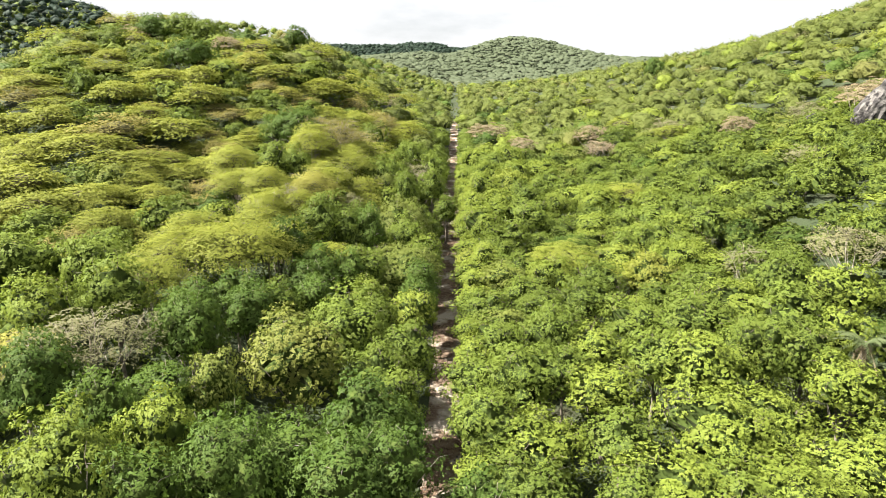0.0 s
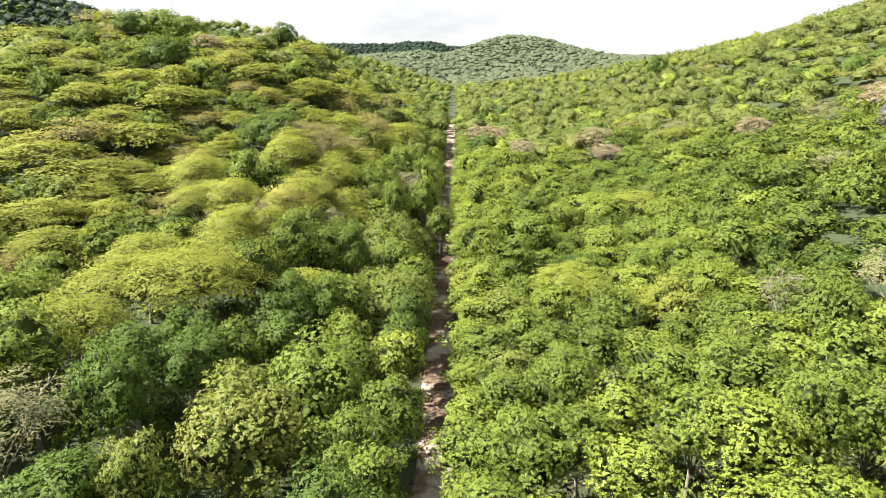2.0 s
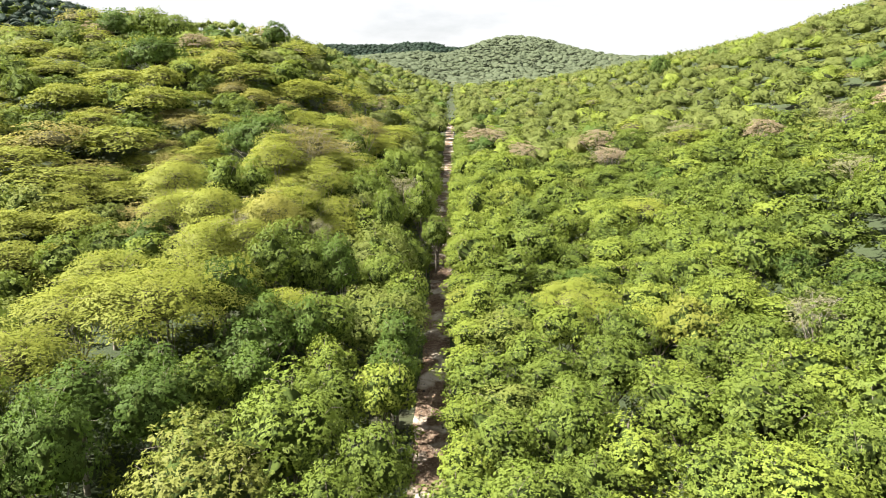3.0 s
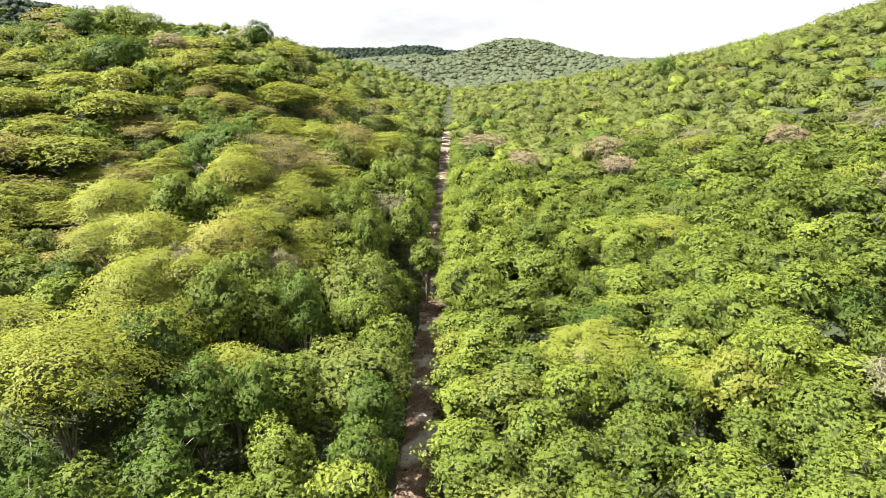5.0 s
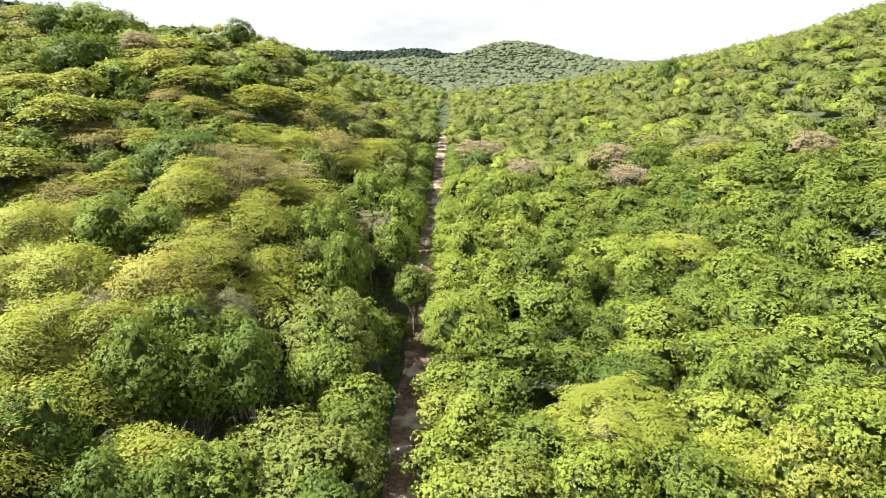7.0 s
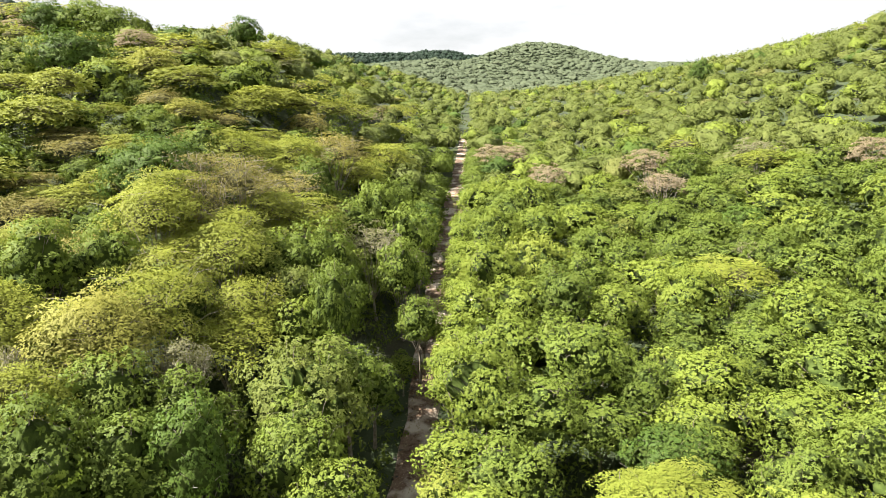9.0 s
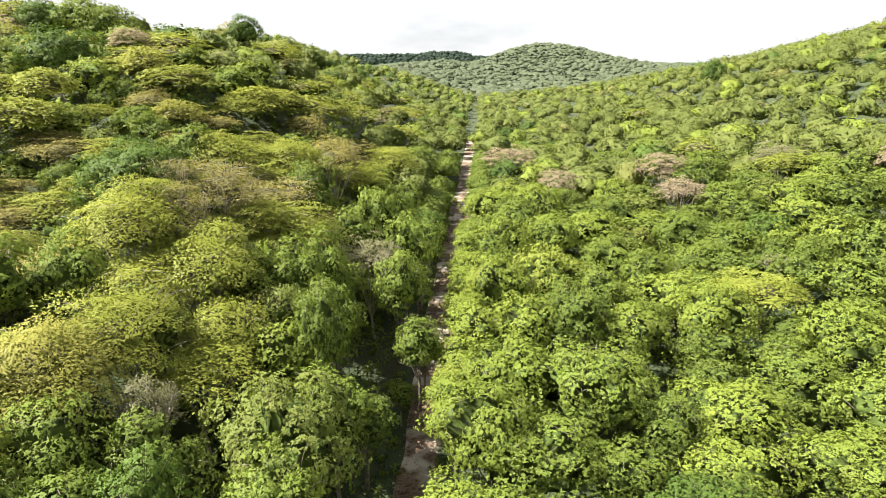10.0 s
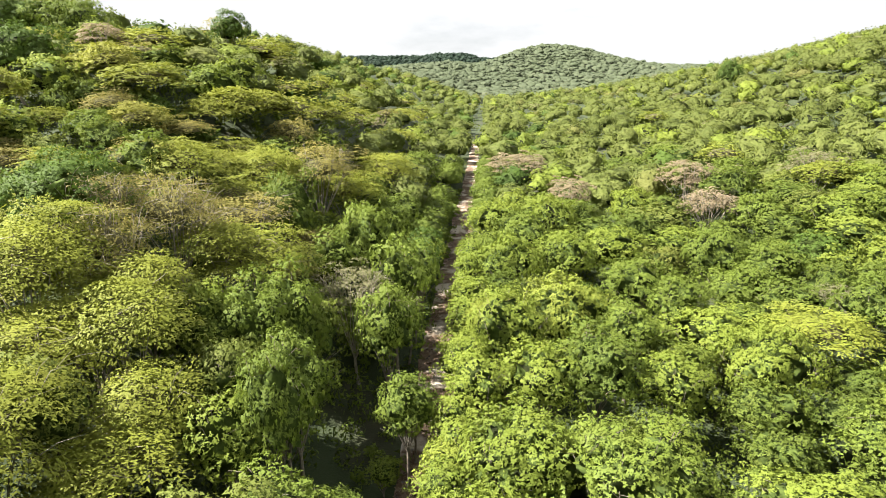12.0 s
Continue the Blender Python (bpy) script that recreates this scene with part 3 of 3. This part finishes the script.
RIGHT_LOWER = [
    ("broad", 31.4, 52.9, 4.0, 9.6), ("broad", 23.3, 54.0, 4.2, 9.2), ("lime", 37.5, 55.8, 3.6, 9.2), ("broad", 18.9, 56.8, 3.6, 8.7), ("lime", 28.9, 57.4, 3.5, 9.8), ("broad", 34.0, 60.2, 4.4, 9.5),
    ("broad", 4.4, 61.2, 2.8, 8.4), ("broad", 10.3, 61.3, 3.3, 8.3), ("grey", 41.4, 61.7, 3.5, 8.8), ("broad", 15.3, 62.6, 3.4, 8.0), ("grey", 33.2, 65.2, 2.4, 8.8), ("broad", 29.0, 65.8, 4.6, 8.8),
    ("broad", 7.1, 69.3, 2.9, 8.1), ("lime", 4.0, 69.4, 2.3, 8.3), ("broad", 18.3, 70.0, 2.9, 8.2), ("lime", 24.5, 70.1, 3.1, 8.3), ("lime", 12.5, 70.5, 3.2, 8.1), ("amber", 23.2, 72.8, 3.2, 8.1),
    ("lime", 28.5, 72.9, 3.9, 8.2), ("broad", 8.8, 74.3, 3.4, 7.8), ("lime", 31.4, 75.3, 2.8, 8.0), ("lime", 5.2, 75.8, 2.4, 8.0), ("lime", 22.5, 76.5, 3.4, 7.7), ("amber", 15.4, 77.0, 4.7, 7.7),
]
RIGHT_LOW = [
    ("broad", 30.7, 78.0, 3.1, 8.0), ("broad", 23.9, 80.4, 2.9, 7.6), ("broad", 28.6, 81.2, 3.2, 7.7), ("broad", 35.3, 81.2, 2.9, 8.2), ("broad", 7.2, 81.7, 3.1, 8.4), ("lime", 32.3, 83.4, 3.5, 8.2),
    ("dark", 17.1, 83.6, 2.9, 8.3), ("broad", 19.0, 84.1, 2.7, 7.9), ("lime", 27.6, 87.3, 3.5, 7.4), ("broad", 8.8, 88.0, 3.9, 9.1), ("lime", 5.8, 88.1, 2.9, 9.2), ("broad", 39.4, 90.7, 4.1, 8.2),
    ("broad", 31.9, 91.5, 3.8, 7.8), ("broad", 17.8, 92.0, 3.0, 8.5), ("lime", 22.7, 92.7, 4.1, 7.9), ("broad", 13.2, 93.9, 3.8, 9.3), ("lime", 7.8, 95.9, 3.9, 9.9), ("lime", 46.2, 98.3, 3.6, 8.6),
    ("broad", 30.3, 99.8, 3.3, 8.2), ("broad", 39.4, 99.9, 4.5, 8.5), ("lime", 35.7, 102.9, 4.6, 8.7), ("broad", 44.9, 104.7, 4.1, 8.5), ("lime", 5.4, 106.2, 3.1, 9.9), ("lime", 9.9, 106.8, 3.6, 10.1),
]
RIGHT_MIDDLE = [
    ("broad", 14.0, 107.3, 3.7, 9.7), ("lime", 19.7, 107.3, 3.3, 8.8), ("lime", 28.1, 111.2, 4.3, 8.4), ("broad", 42.5, 113.4, 4.1, 8.4), ("lime", 7.8, 113.9, 3.6, 10.5), ("broad", 17.8, 113.9, 2.6, 9.2),
    ("amber", 34.3, 116.0, 3.8, 8.2), ("lime", 13.0, 117.7, 4.4, 9.6), ("broad", 39.6, 118.2, 3.3, 8.0), ("lime", 27.2, 118.4, 5.5, 8.5), ("grey", 39.2, 122.9, 1.9, 7.0), ("broad", 36.0, 124.7, 3.6, 6.8),
    ("broad", 25.2, 125.0, 3.4, 8.6), ("broad", 32.7, 128.9, 4.2, 7.9), ("broad", 22.4, 129.5, 3.6, 8.8), ("broad", 38.4, 134.0, 4.1, 8.0), ("dark", 44.1, 135.8, 3.4, 8.0), ("lime", 9.0, 136.6, 4.4, 9.1),
    ("broad", 32.9, 137.4, 4.3, 8.2), ("lime", 16.2, 140.1, 4.8, 8.9), ("lime", 22.8, 143.9, 5.0, 8.8), ("lime", 52.5, 145.6, 5.7, 8.2), ("lime", 31.1, 146.8, 5.4, 8.3), ("broad", 44.8, 152.7, 4.7, 7.9),
]
RIGHT_UPPER = [
    ("tan", 39.1, 156.1, 3.9, 10.8), ("broad", 50.7, 156.8, 5.1, 8.5), ("lime", 8.5, 157.8, 4.5, 9.4), ("lime", 62.6, 158.8, 5.3, 8.7), ("lime", 15.5, 160.9, 5.7, 9.8), ("lime", 30.5, 165.6, 4.4, 8.9),
    ("tan", 39.8, 167.2, 4.8, 11.4), ("broad", 49.1, 173.4, 5.6, 8.8), ("tan", 22.0, 174.9, 4.4, 12.2), ("broad", 64.0, 179.1, 6.1, 9.1), ("tan", 14.3, 200.8, 6.5, 11.5), ("broad", 48.0, 207.8, 6.5, 8.7),
    ("broad", 38.6, 210.0, 6.5, 8.7), ("lime", 34.9, 232.7, 4.6, 8.6), ("dark", 24.7, 275.6, 6.6, 8.8),
]
ON_THE_SLOPES = [
    ("dark", -60.0, 155.0, 6.6, 12.5), ("dark", -78.5, 181.0, 6.4, 14.0), ("broad", -71.0, 182.0, 6.4, 14.5), ("broad", -64.5, 179.0, 5.6, 13.0), ("broad", -86.0, 172.0, 5.0, 12.5), ("lime", -75.0, 170.0, 4.6, 9.0),
    ("dark", -42.0, 190.0, 3.8, 12.0), ("dark", 108.0, 331.0, 6.0, 16.0), ("tan", 94.0, 144.0, 5.6, 12.5), ("tan", 102.0, 147.0, 5.8, 12.5), ("grey", 86.0, 151.0, 4.6, 11.5), ("tan", 70.0, 150.0, 4.6, 10.5),
    ("grey", 60.0, 168.0, 5.0, 10.8), ("tan", -84.0, 179.0, 4.6, 10.5), ("tan", -56.0, 170.0, 4.4, 10.5), ("grey", 62.0, 106.0, 5.4, 9.6),
]
STANDOUT = LEFT_LOWEST + LEFT_LOWER + LEFT_LOW + LEFT_MIDDLE + LEFT_UPPER + RIGHT_LOWEST + RIGHT_LOWER + RIGHT_LOW + RIGHT_MIDDLE + RIGHT_UPPER + ON_THE_SLOPES
CLEARINGS = [(-3.4, 97.0, 1.7), (-3.6, 102.5, 2.0), (-3.8, 107.5, 1.7), (-3.3, 50.8, 1.3), (-2.3, 81.0, 1.1), (12.8, 84.4, 1.7), (23.3, 83.8, 1.7), (16.0, 40.8, 1.5), (9.4, 33.6, 1.2), (84.0, 122.0, 5.0), (89.0, 127.0, 5.0), (94.0, 130.0, 5.0), (33.6, 46.2, 1.2), (-4.0, 195.0, 4.0), (-6.5, 203.0, 4.0)]


def open_spot(x, y, part=0.62):
    ok = off_road(x, y, 5.0)
    for _, a, b, r, _h in STANDOUT:
        ok &= np.hypot(x - a, y - b) > r * part + 1.5
    for a, b, r in CLEARINGS:
        ok &= np.hypot(x - a, y - b) > r + 2.6
    return ok


def road_rows(rng, y, end, reach, back):
    """Trees that line both edges of the road where no other stands: x, y, crown radius."""
    out = []
    for hand in (1, -1):
        at = y + rng.uniform(0, 2)
        while at < end:
            r = rng.uniform(*reach)
            x = float(road_x(at)) + hand * (r + back[hand > 0])
            if all(math.hypot(x - q[1], at - q[2]) > q[3] * 0.66 + r * 0.3 for q in STANDOUT) and all(math.hypot(x - a, at - b) > c + r for a, b, c in CLEARINGS):
                out.append((x, at, r))
            at += rng.uniform(2.2, 3.6)
    return out


rng_near = np.random.default_rng(11)
for sp, x, y, r, h in STANDOUT:
    plant(sp, x, y, r * rng_near.uniform(0.97, 1.08), h * rng_near.uniform(0.84, 1.12), rng_near.uniform(0, 6.28), int(rng_near.integers(0, 6)))
NEAR_EDGE = road_rows(np.random.default_rng(33), 24.0, 146.0, (1.9, 2.6), (0.8, 0.5))
for x, y, r in NEAR_EDGE:
    tall = rng_near.uniform(7.0, 9.0) if x < road_x(y) else rng_near.uniform(5.6, 7.6)
    plant(str(rng_near.choice(["broad", "lime", "dark"])) if x < road_x(y) else "lime", x, y, r, tall, rng_near.uniform(0, 6.28), int(rng_near.integers(0, 6)))
FAR_ROWS = [q[:2] for q in road_rows(np.random.default_rng(31), 147.0, 240.0, (2.2, 3.2), (1.9, 1.8))]
NEAR_ROWS = np.array(FAR_ROWS)


def off_rows(x, y):
    d = np.hypot(x[:, None] - NEAR_ROWS[None, :, 0], y[:, None] - NEAR_ROWS[None, :, 1])
    return (d > 4.0).all(1)


THINGS_LEFT = 300 - len(STANDOUT) - len(NEAR_EDGE)
near_spots = scatter(rng_near, -46, 46, 18, 146, 4.2, lambda x, y: open_spot(x, y, 0.8) & near_zone(x, y))
near_spots.sort(key=lambda p: math.hypot(p[0], p[1] - 72))
for x, y in near_spots[:THINGS_LEFT]:
    sp = pick_species(x, y, rng_near.random())
    tall = rng_near.uniform(7.6, 9.8) if x < 0 else rng_near.uniform(5.6, 7.6)
    plant(sp, x, y, rng_near.uniform(2.3, 3.3), tall, rng_near.uniform(0, 6.28), int(rng_near.integers(0, 6)))
LEFT_OVER = near_spots[THINGS_LEFT:]


# ---- woods further off ----
def woods(name, label, mat, rng, spots, species, share, grow, fine, size=(0.85, 1.2), r=4.0, inner=False, calm=0.0, tall=0.92):
    """Many trees as one sheet of foliage."""
    temps = []
    for _ in range(5):
        v, nr, f, m, _c, _s = crown_of(rng, species, r, 2.6, 9.6, share * (1.0 if SPECIES[species][0] == "round" else 1.4), grow, fine, (0.74 if inner else 0.86) if SPECIES[species][0] == "round" else 0.62)
        if species in BARE:
            f, m = f[m == 0], m[m == 0]
        nr = unit(nr + np.array([0, 0, calm * 1.6]))
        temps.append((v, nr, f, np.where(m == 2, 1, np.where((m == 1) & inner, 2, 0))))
    vs, ns, fs, which, tone, o = [], [], [], [], [], 0
    for x, y in spots:
        v, nr, f, m = temps[int(rng.integers(5))]
        a, k, kz = rng.uniform(0, 6.28), rng.uniform(*size) * 1.12, rng.uniform(*size) * tall
        rot = np.array([[math.cos(a), math.sin(a), 0], [-math.sin(a), math.cos(a), 0], [0, 0, 1]])
        vs.append(v * np.array([k, k, kz]) @ rot + np.array([x, y, float(land(x, y)) - min(1.0, max(0.0, (y - 250) * 0.004))]))
        ns.append(nr @ rot)
        fs.append(f + o)
        which.append(m)
        tone.append(np.full(len(f), rng.random(), np.float32))
        o += len(v)
    me = tri_mesh(name, np.vstack(vs), np.vstack(fs), [mat, SHADE_TWIGS if SPECIES[species][0] == "round" else TWIG_MASS, SHADE_LEAVES], np.concatenate(which), np.vstack(ns))
    me.attributes.new("tone", "FLOAT", "FACE").data.foreach_set("value", np.concatenate(tone))
    return tagged(new(name, me), label, "woods", kind="stuff")


def split(rng, spots):
    by = {}
    for x, y in spots:
        by.setdefault(pick_species(x, y, rng.random()), []).append((x, y))
    return by


def behind_hill(x, y):
    """The far side of the left hill."""
    return (y > 240) & (x < -0.36 * (y - 65) - 25)


WOOD_LABEL = {
    "broad": "mid-green broadleaf woods covering the valley and slopes",
    "lime": "yellow-green broadleaf woods mixed into the forest",
    "sage": "dull green broadleaf woods mixed into the forest",
    "dark": "dark green dense trees scattered in the forest",
    "amber": "low yellow-green trees with flat crowns in the forest",
    "olive": "olive-yellow flat-topped trees of the hillside woods",
    "dry_olive": "thin brownish-olive trees of the hillside woods",
    "grey": "dry grey-brown trees scattered in the forest",
}
rng_mid = np.random.default_rng(21)
hidden_spots = []
# gap between trees, from and to, share of leaves, leaf growth, fineness of the leaf mass, margin
for tier, (gap, lo, hi, share, grow, fine, margin) in enumerate(((5.6, 8, 165, 0.16, 2.3, 2, 12), (6.2, 165, 320, 0.045, 2.9, 2, 10), (7.8, 320, 640, 0.012, 4.2, 1, 14))):
    def keep(x, y, lo=lo, hi=hi, margin=margin):
        return open_spot(x, y) & off_rows(x, y) & in_sight(x, y, margin) & ~near_zone(x, y) & (y >= lo) & (y < hi)
    wide = margin + 0.8 * hi
    found = scatter(rng_mid, -wide, wide, lo, hi, gap, keep)
    hidden_spots += [p for p in found if behind_hill(*p)]
    found = [p for p in found if not behind_hill(*p)]
    for sp, spots in sorted(split(rng_mid, found).items()):
        woods(sp + "_woods", WOOD_LABEL[sp], WOOD["far" if tier and sp in ("broad", "sage") else SPECIES[sp][5]], rng_mid, spots, sp, share, grow, fine, size=(0.74, 1.20), inner=tier == 0, calm=0.10 * tier)

for sp, spots in sorted(split(rng_mid, LEFT_OVER).items()):
    woods(sp + "_woods", WOOD_LABEL[sp], WOOD[SPECIES[sp][5]], rng_mid, spots, sp, 0.30, 1.75, 2, size=(0.56, 0.82), inner=True)
woods("broad_woods", WOOD_LABEL["broad"], WOOD["broad"], rng_mid, FAR_ROWS, "broad", 0.14, 2.0, 2, size=(0.55, 0.80))
woods("broad_woods", WOOD_LABEL["broad"], WOOD["broad"], rng_mid, hidden_spots, "broad", 0.004, 5.0, 1, size=(0.9, 1.3))


def outer(x, y):
    return off_road(x, y, 3.8) & ~(in_sight(x, y, 16) & (y > 8)) & ~near_zone(x, y)


def beside(p):
    return abs(p[0]) < 85 and -45 < p[1] < 95


OUTER = scatter(rng_mid, -190, 200, -70, 240, 5.2, outer)
woods("broad_woods", WOOD_LABEL["broad"], WOOD["broad"], rng_mid, [p for p in OUTER if not beside(p)], "broad", 0.006, 4.0, 1, size=(1.0, 1.3))
woods("broad_woods", WOOD_LABEL["broad"], WOOD["broad"], rng_mid, [p for p in OUTER if beside(p)], "broad", 0.04, 2.6, 2, size=(0.85, 1.2))
far_spots = scatter(rng_mid, -380, 480, 640, 1090, 6.8, lambda x, y: (np.abs(x - 60) < 0.30 * y + 60))
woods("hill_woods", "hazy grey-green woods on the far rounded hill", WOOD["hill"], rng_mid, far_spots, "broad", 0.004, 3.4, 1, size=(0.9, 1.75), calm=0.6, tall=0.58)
ridge_spots = scatter(rng_mid, -900, 300, 1500, 1960, 14, lambda x, y: x < 260)
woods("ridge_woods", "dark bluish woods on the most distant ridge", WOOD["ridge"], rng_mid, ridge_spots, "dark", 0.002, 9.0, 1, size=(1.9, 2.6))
shade_spots = scatter(rng_mid, -760, -300, 430, 760, 8.5, lambda x, y: x < -0.45 * y - 40)
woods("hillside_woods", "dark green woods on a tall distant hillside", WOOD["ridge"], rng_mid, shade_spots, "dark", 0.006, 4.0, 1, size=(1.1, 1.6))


# ---- rock and palm ----
def stone_material():
    m, n, l, p, out = base_material("grey_limestone")
    c = mix_colour(n, l, (0.055, 0.052, 0.052), (0.165, 0.155, 0.145), noise_fac(n, l, 0.45, 0.38, 0.62, 6.0))
    c = mix_colour(n, l, c, (0.030, 0.028, 0.028), noise_fac(n, l, 1.0, 0.47, 0.60, 6.0))
    l.new(c, p.inputs["Base Color"])
    p.inputs["Roughness"].default_value = 0.95
    p.inputs["Specular IOR Level"].default_value = 0.15
    bump = n.new("ShaderNodeBump")
    bump.inputs["Strength"].default_value, bump.inputs["Distance"].default_value = 0.9, 0.25
    l.new(noise_fac(n, l, 1.6, 0.2, 0.8, 8.0), bump.inputs["Height"])
    l.new(bump.outputs["Normal"], p.inputs["Normal"])
    return m


STONE = stone_material()


def rock(x, y, wide, deep, high, turn, seed):
    """A weathered limestone block with upright fissures and a leaning face."""
    bm = bmesh.new()
    bmesh.ops.create_icosphere(bm, subdivisions=4, radius=1.0)
    for v in bm.verts:
        q = Vector((v.co.x * wide, v.co.y * deep, v.co.z * high))
        rough = noise.fractal(Vector((q.x * 0.35, q.y * 0.35, q.z * 0.12)) + Vector((seed, 0, 0)), 1.0, 2.0, 5)
        fine = noise.noise(Vector((q.x * 1.4, q.y * 1.4, q.z * 0.35)) + Vector((0, seed, 0)))
        q += v.co.normalized() * (rough * 1.3 + abs(fine) * 0.6)
        q.y -= 0.25 * max(q.z, 0)
        v.co = q
    me = bpy.data.meshes.new("boulder")
    bm.to_mesh(me)
    bm.free()
    me.materials.append(STONE)
    ob = new("rock_outcrop", me)
    ob.matrix_basis = pose(x, y, float(land(x, y)) + high * 0.42, 0, 0, turn)
    return tagged(ob, "weathered grey limestone rock with dark fissures on the slope", "rock", "rocks on the slope")


for k, (x, y, w, d, h, a) in enumerate(((90.0, 133.0, 4.6, 3.4, 10.4, 15), (96.0, 136.0, 5.2, 3.6, 11.6, 30), (106.0, 142.0, 5.0, 3.5, 7.5, 10), (84.0, 146.0, 2.6, 2.2, 6.6, 0))):
    rock(x, y, w, d, h, a, 3.1 * k)


def frond_mesh(quads, mat):
    n = len(quads)
    return mesh_from("frond", quads.reshape(-1, 3).tolist(), np.arange(n * 4).reshape(n, 4).tolist(), mat)


def palm(x, y, high):
    """A palm with a pale trunk, drooping fronds and a skirt of dead ones."""
    rng = np.random.default_rng(77)
    root = new("palm_tree")
    root.matrix_basis = pose(x, y, float(land(x, y)))
    verts, faces = [], []
    tube(verts, faces, [(0, 0, -0.3), (0.1, 0, high * 0.4), (0.25, 0.1, high * 0.8), (0.3, 0.1, high)], [0.30, 0.24, 0.22, 0.2], 10)
    new("trunk", mesh_from("trunk", verts, faces, BARK, True)).parent = root
    top = np.array([0.3, 0.1, high])
    for k in range(22):
        dead = k >= 15
        a = k * 2.4
        lift = rng.uniform(-1.3, -0.9) if dead else rng.uniform(-0.1, 1.1)
        ln = rng.uniform(1.6, 2.0) if dead else rng.uniform(2.3, 3.0)
        out = np.array([math.cos(a), math.sin(a), 0])
        quads = []
        for q in range(18):
            t = (q + 1) / 18
            mid = top + out * ln * t * math.cos(lift) + np.array([0, 0, ln * (math.sin(lift) * t - 0.55 * t * t)])
            side = np.array([-out[1], out[0], 0])
            for h in (-1, 1):
                w = 0.55 * (1 - 0.6 * t) * rng.uniform(0.8, 1.1)
                end = mid + side * h * w + out * 0.25 + np.array([0, 0, -0.25])
                quads.append([mid, (mid + end) / 2 + out * 0.05, end, (mid + end) / 2 - out * 0.05])
        me = frond_mesh(np.array(quads), LEAF["tan" if dead else "palm"])
        tagged(new("frond", me), "dry brown hanging frond" if dead else "grey-green arching frond").parent = root
    return tagged(root, "palm tree with grey-green fronds and a skirt of dead ones", "palm tree")


palm(33.6, 46.2, 7.6)


# ---- undergrowth ----
def undergrowth():
    """Low shrubs between the trees and along the edges of the road."""
    rng = np.random.default_rng(51)
    def by_road(x, y):
        d = np.abs(x - road_x(y))
        return (d > 1.6) & ((d < 8) | (y < 150))
    spots = scatter(rng, -46, 46, 18, 215, 1.9, by_road)
    spots += scatter(rng, -85, 85, 122, 235, 2.3, lambda x, y: (np.abs(x - road_x(y)) > 8) & (y > np.where(np.abs(x) > 46, 122, 150)))
    spots += scatter(rng, -75, -46, 60, 122, 2.4, lambda x, y: x < -46)
    quads = []
    tone = []
    for x, y in spots:
        tall = abs(x - float(road_x(y))) > 3.2
        r, h = rng.uniform(0.7, 1.4), rng.uniform(0.9, 3.0) if tall else rng.uniform(0.3, 0.9)
        n = (60 if tall else 40) if y < 150 else 24
        d = unit(rng.normal(size=(n, 3)) + np.array([0, 0, 0.5]))
        at = d * np.array([r, r, h * 0.6]) * rng.uniform(0.5, 1.05, (n, 1)) + np.array([x, y, float(land(x, y)) + h * 0.45])
        q = blades(rng, at, unit(d + rng.normal(scale=0.5, size=(n, 3))), 0.36 if n > 24 else 0.7, 0.24 if n > 24 else 0.4)
        quads.append(q)
        tone.append(np.full(n, rng.random()))
    quads = np.concatenate(quads)
    me = tri_mesh("undergrowth", quads.reshape(-1, 3), np.arange(len(quads) * 3).reshape(-1, 3), [WOOD["broad"]])
    at = me.attributes.new("tone", "FLOAT", "FACE")
    at.data.foreach_set("value", np.concatenate(tone).astype(np.float32))
    return tagged(new("undergrowth", me), "low green shrubs under the trees along the road", "undergrowth", kind="stuff")


undergrowth()


# ---- litter on the road ----
def road_litter():
    """Fallen leaves and twigs that lie along the edges of the wheel tracks."""
    rng = np.random.default_rng(61)
    n = 5200
    y = rng.uniform(30, 200, n)
    side = np.where(rng.random(n) < 0.4, rng.normal(0, 0.22, n), rng.choice([-1, 1], n) * rng.normal(1.15, 0.25, n))
    x = road_x(y) + np.clip(side, -1.7, 1.7)
    z = land(road_x(y), y) + 0.16 - 0.05 * np.clip(np.abs(side) - 1.2, 0, 1) * 2
    at = np.stack([x, y, z], -1)
    nrm = unit(rng.normal(scale=0.35, size=(n, 3)) + np.array([0, 0, 1]))
    me = tri_mesh("leaf_litter", blades(rng, at, nrm, 0.17, 0.10).reshape(-1, 3), np.arange(n * 3).reshape(-1, 3), [LEAF["tan"]])
    return tagged(new("leaf_litter", me), "dry brown leaves fallen on the dirt road", "leaf litter", kind="stuff")


def road_stones():
    """Loose pale stones and gravel along the road's edges."""
    rng = np.random.default_rng(62)
    iv, fi = ico(1)
    vs, fs = [], []
    for k in range(700):
        y = rng.uniform(35, 200)
        r = rng.uniform(0.04, 0.13)
        x = float(road_x(y)) + rng.choice([-1, 1]) * rng.uniform(0.9, 1.75)
        p = iv * r * rng.uniform(0.6, 1.2, (len(iv), 1)) * np.array([1, 1, 0.6]) + np.array([x, y, float(land(float(road_x(y)), y)) + 0.12])
        fs += (fi + len(vs) * len(iv)).tolist()
        vs.append(p)
    me = mesh_from("road_gravel", np.vstack(vs).tolist(), fs, STONE)
    return tagged(new("road_gravel", me), "loose grey stones along the edges of the dirt road", "gravel", kind="stuff")


road_litter()
road_stones()
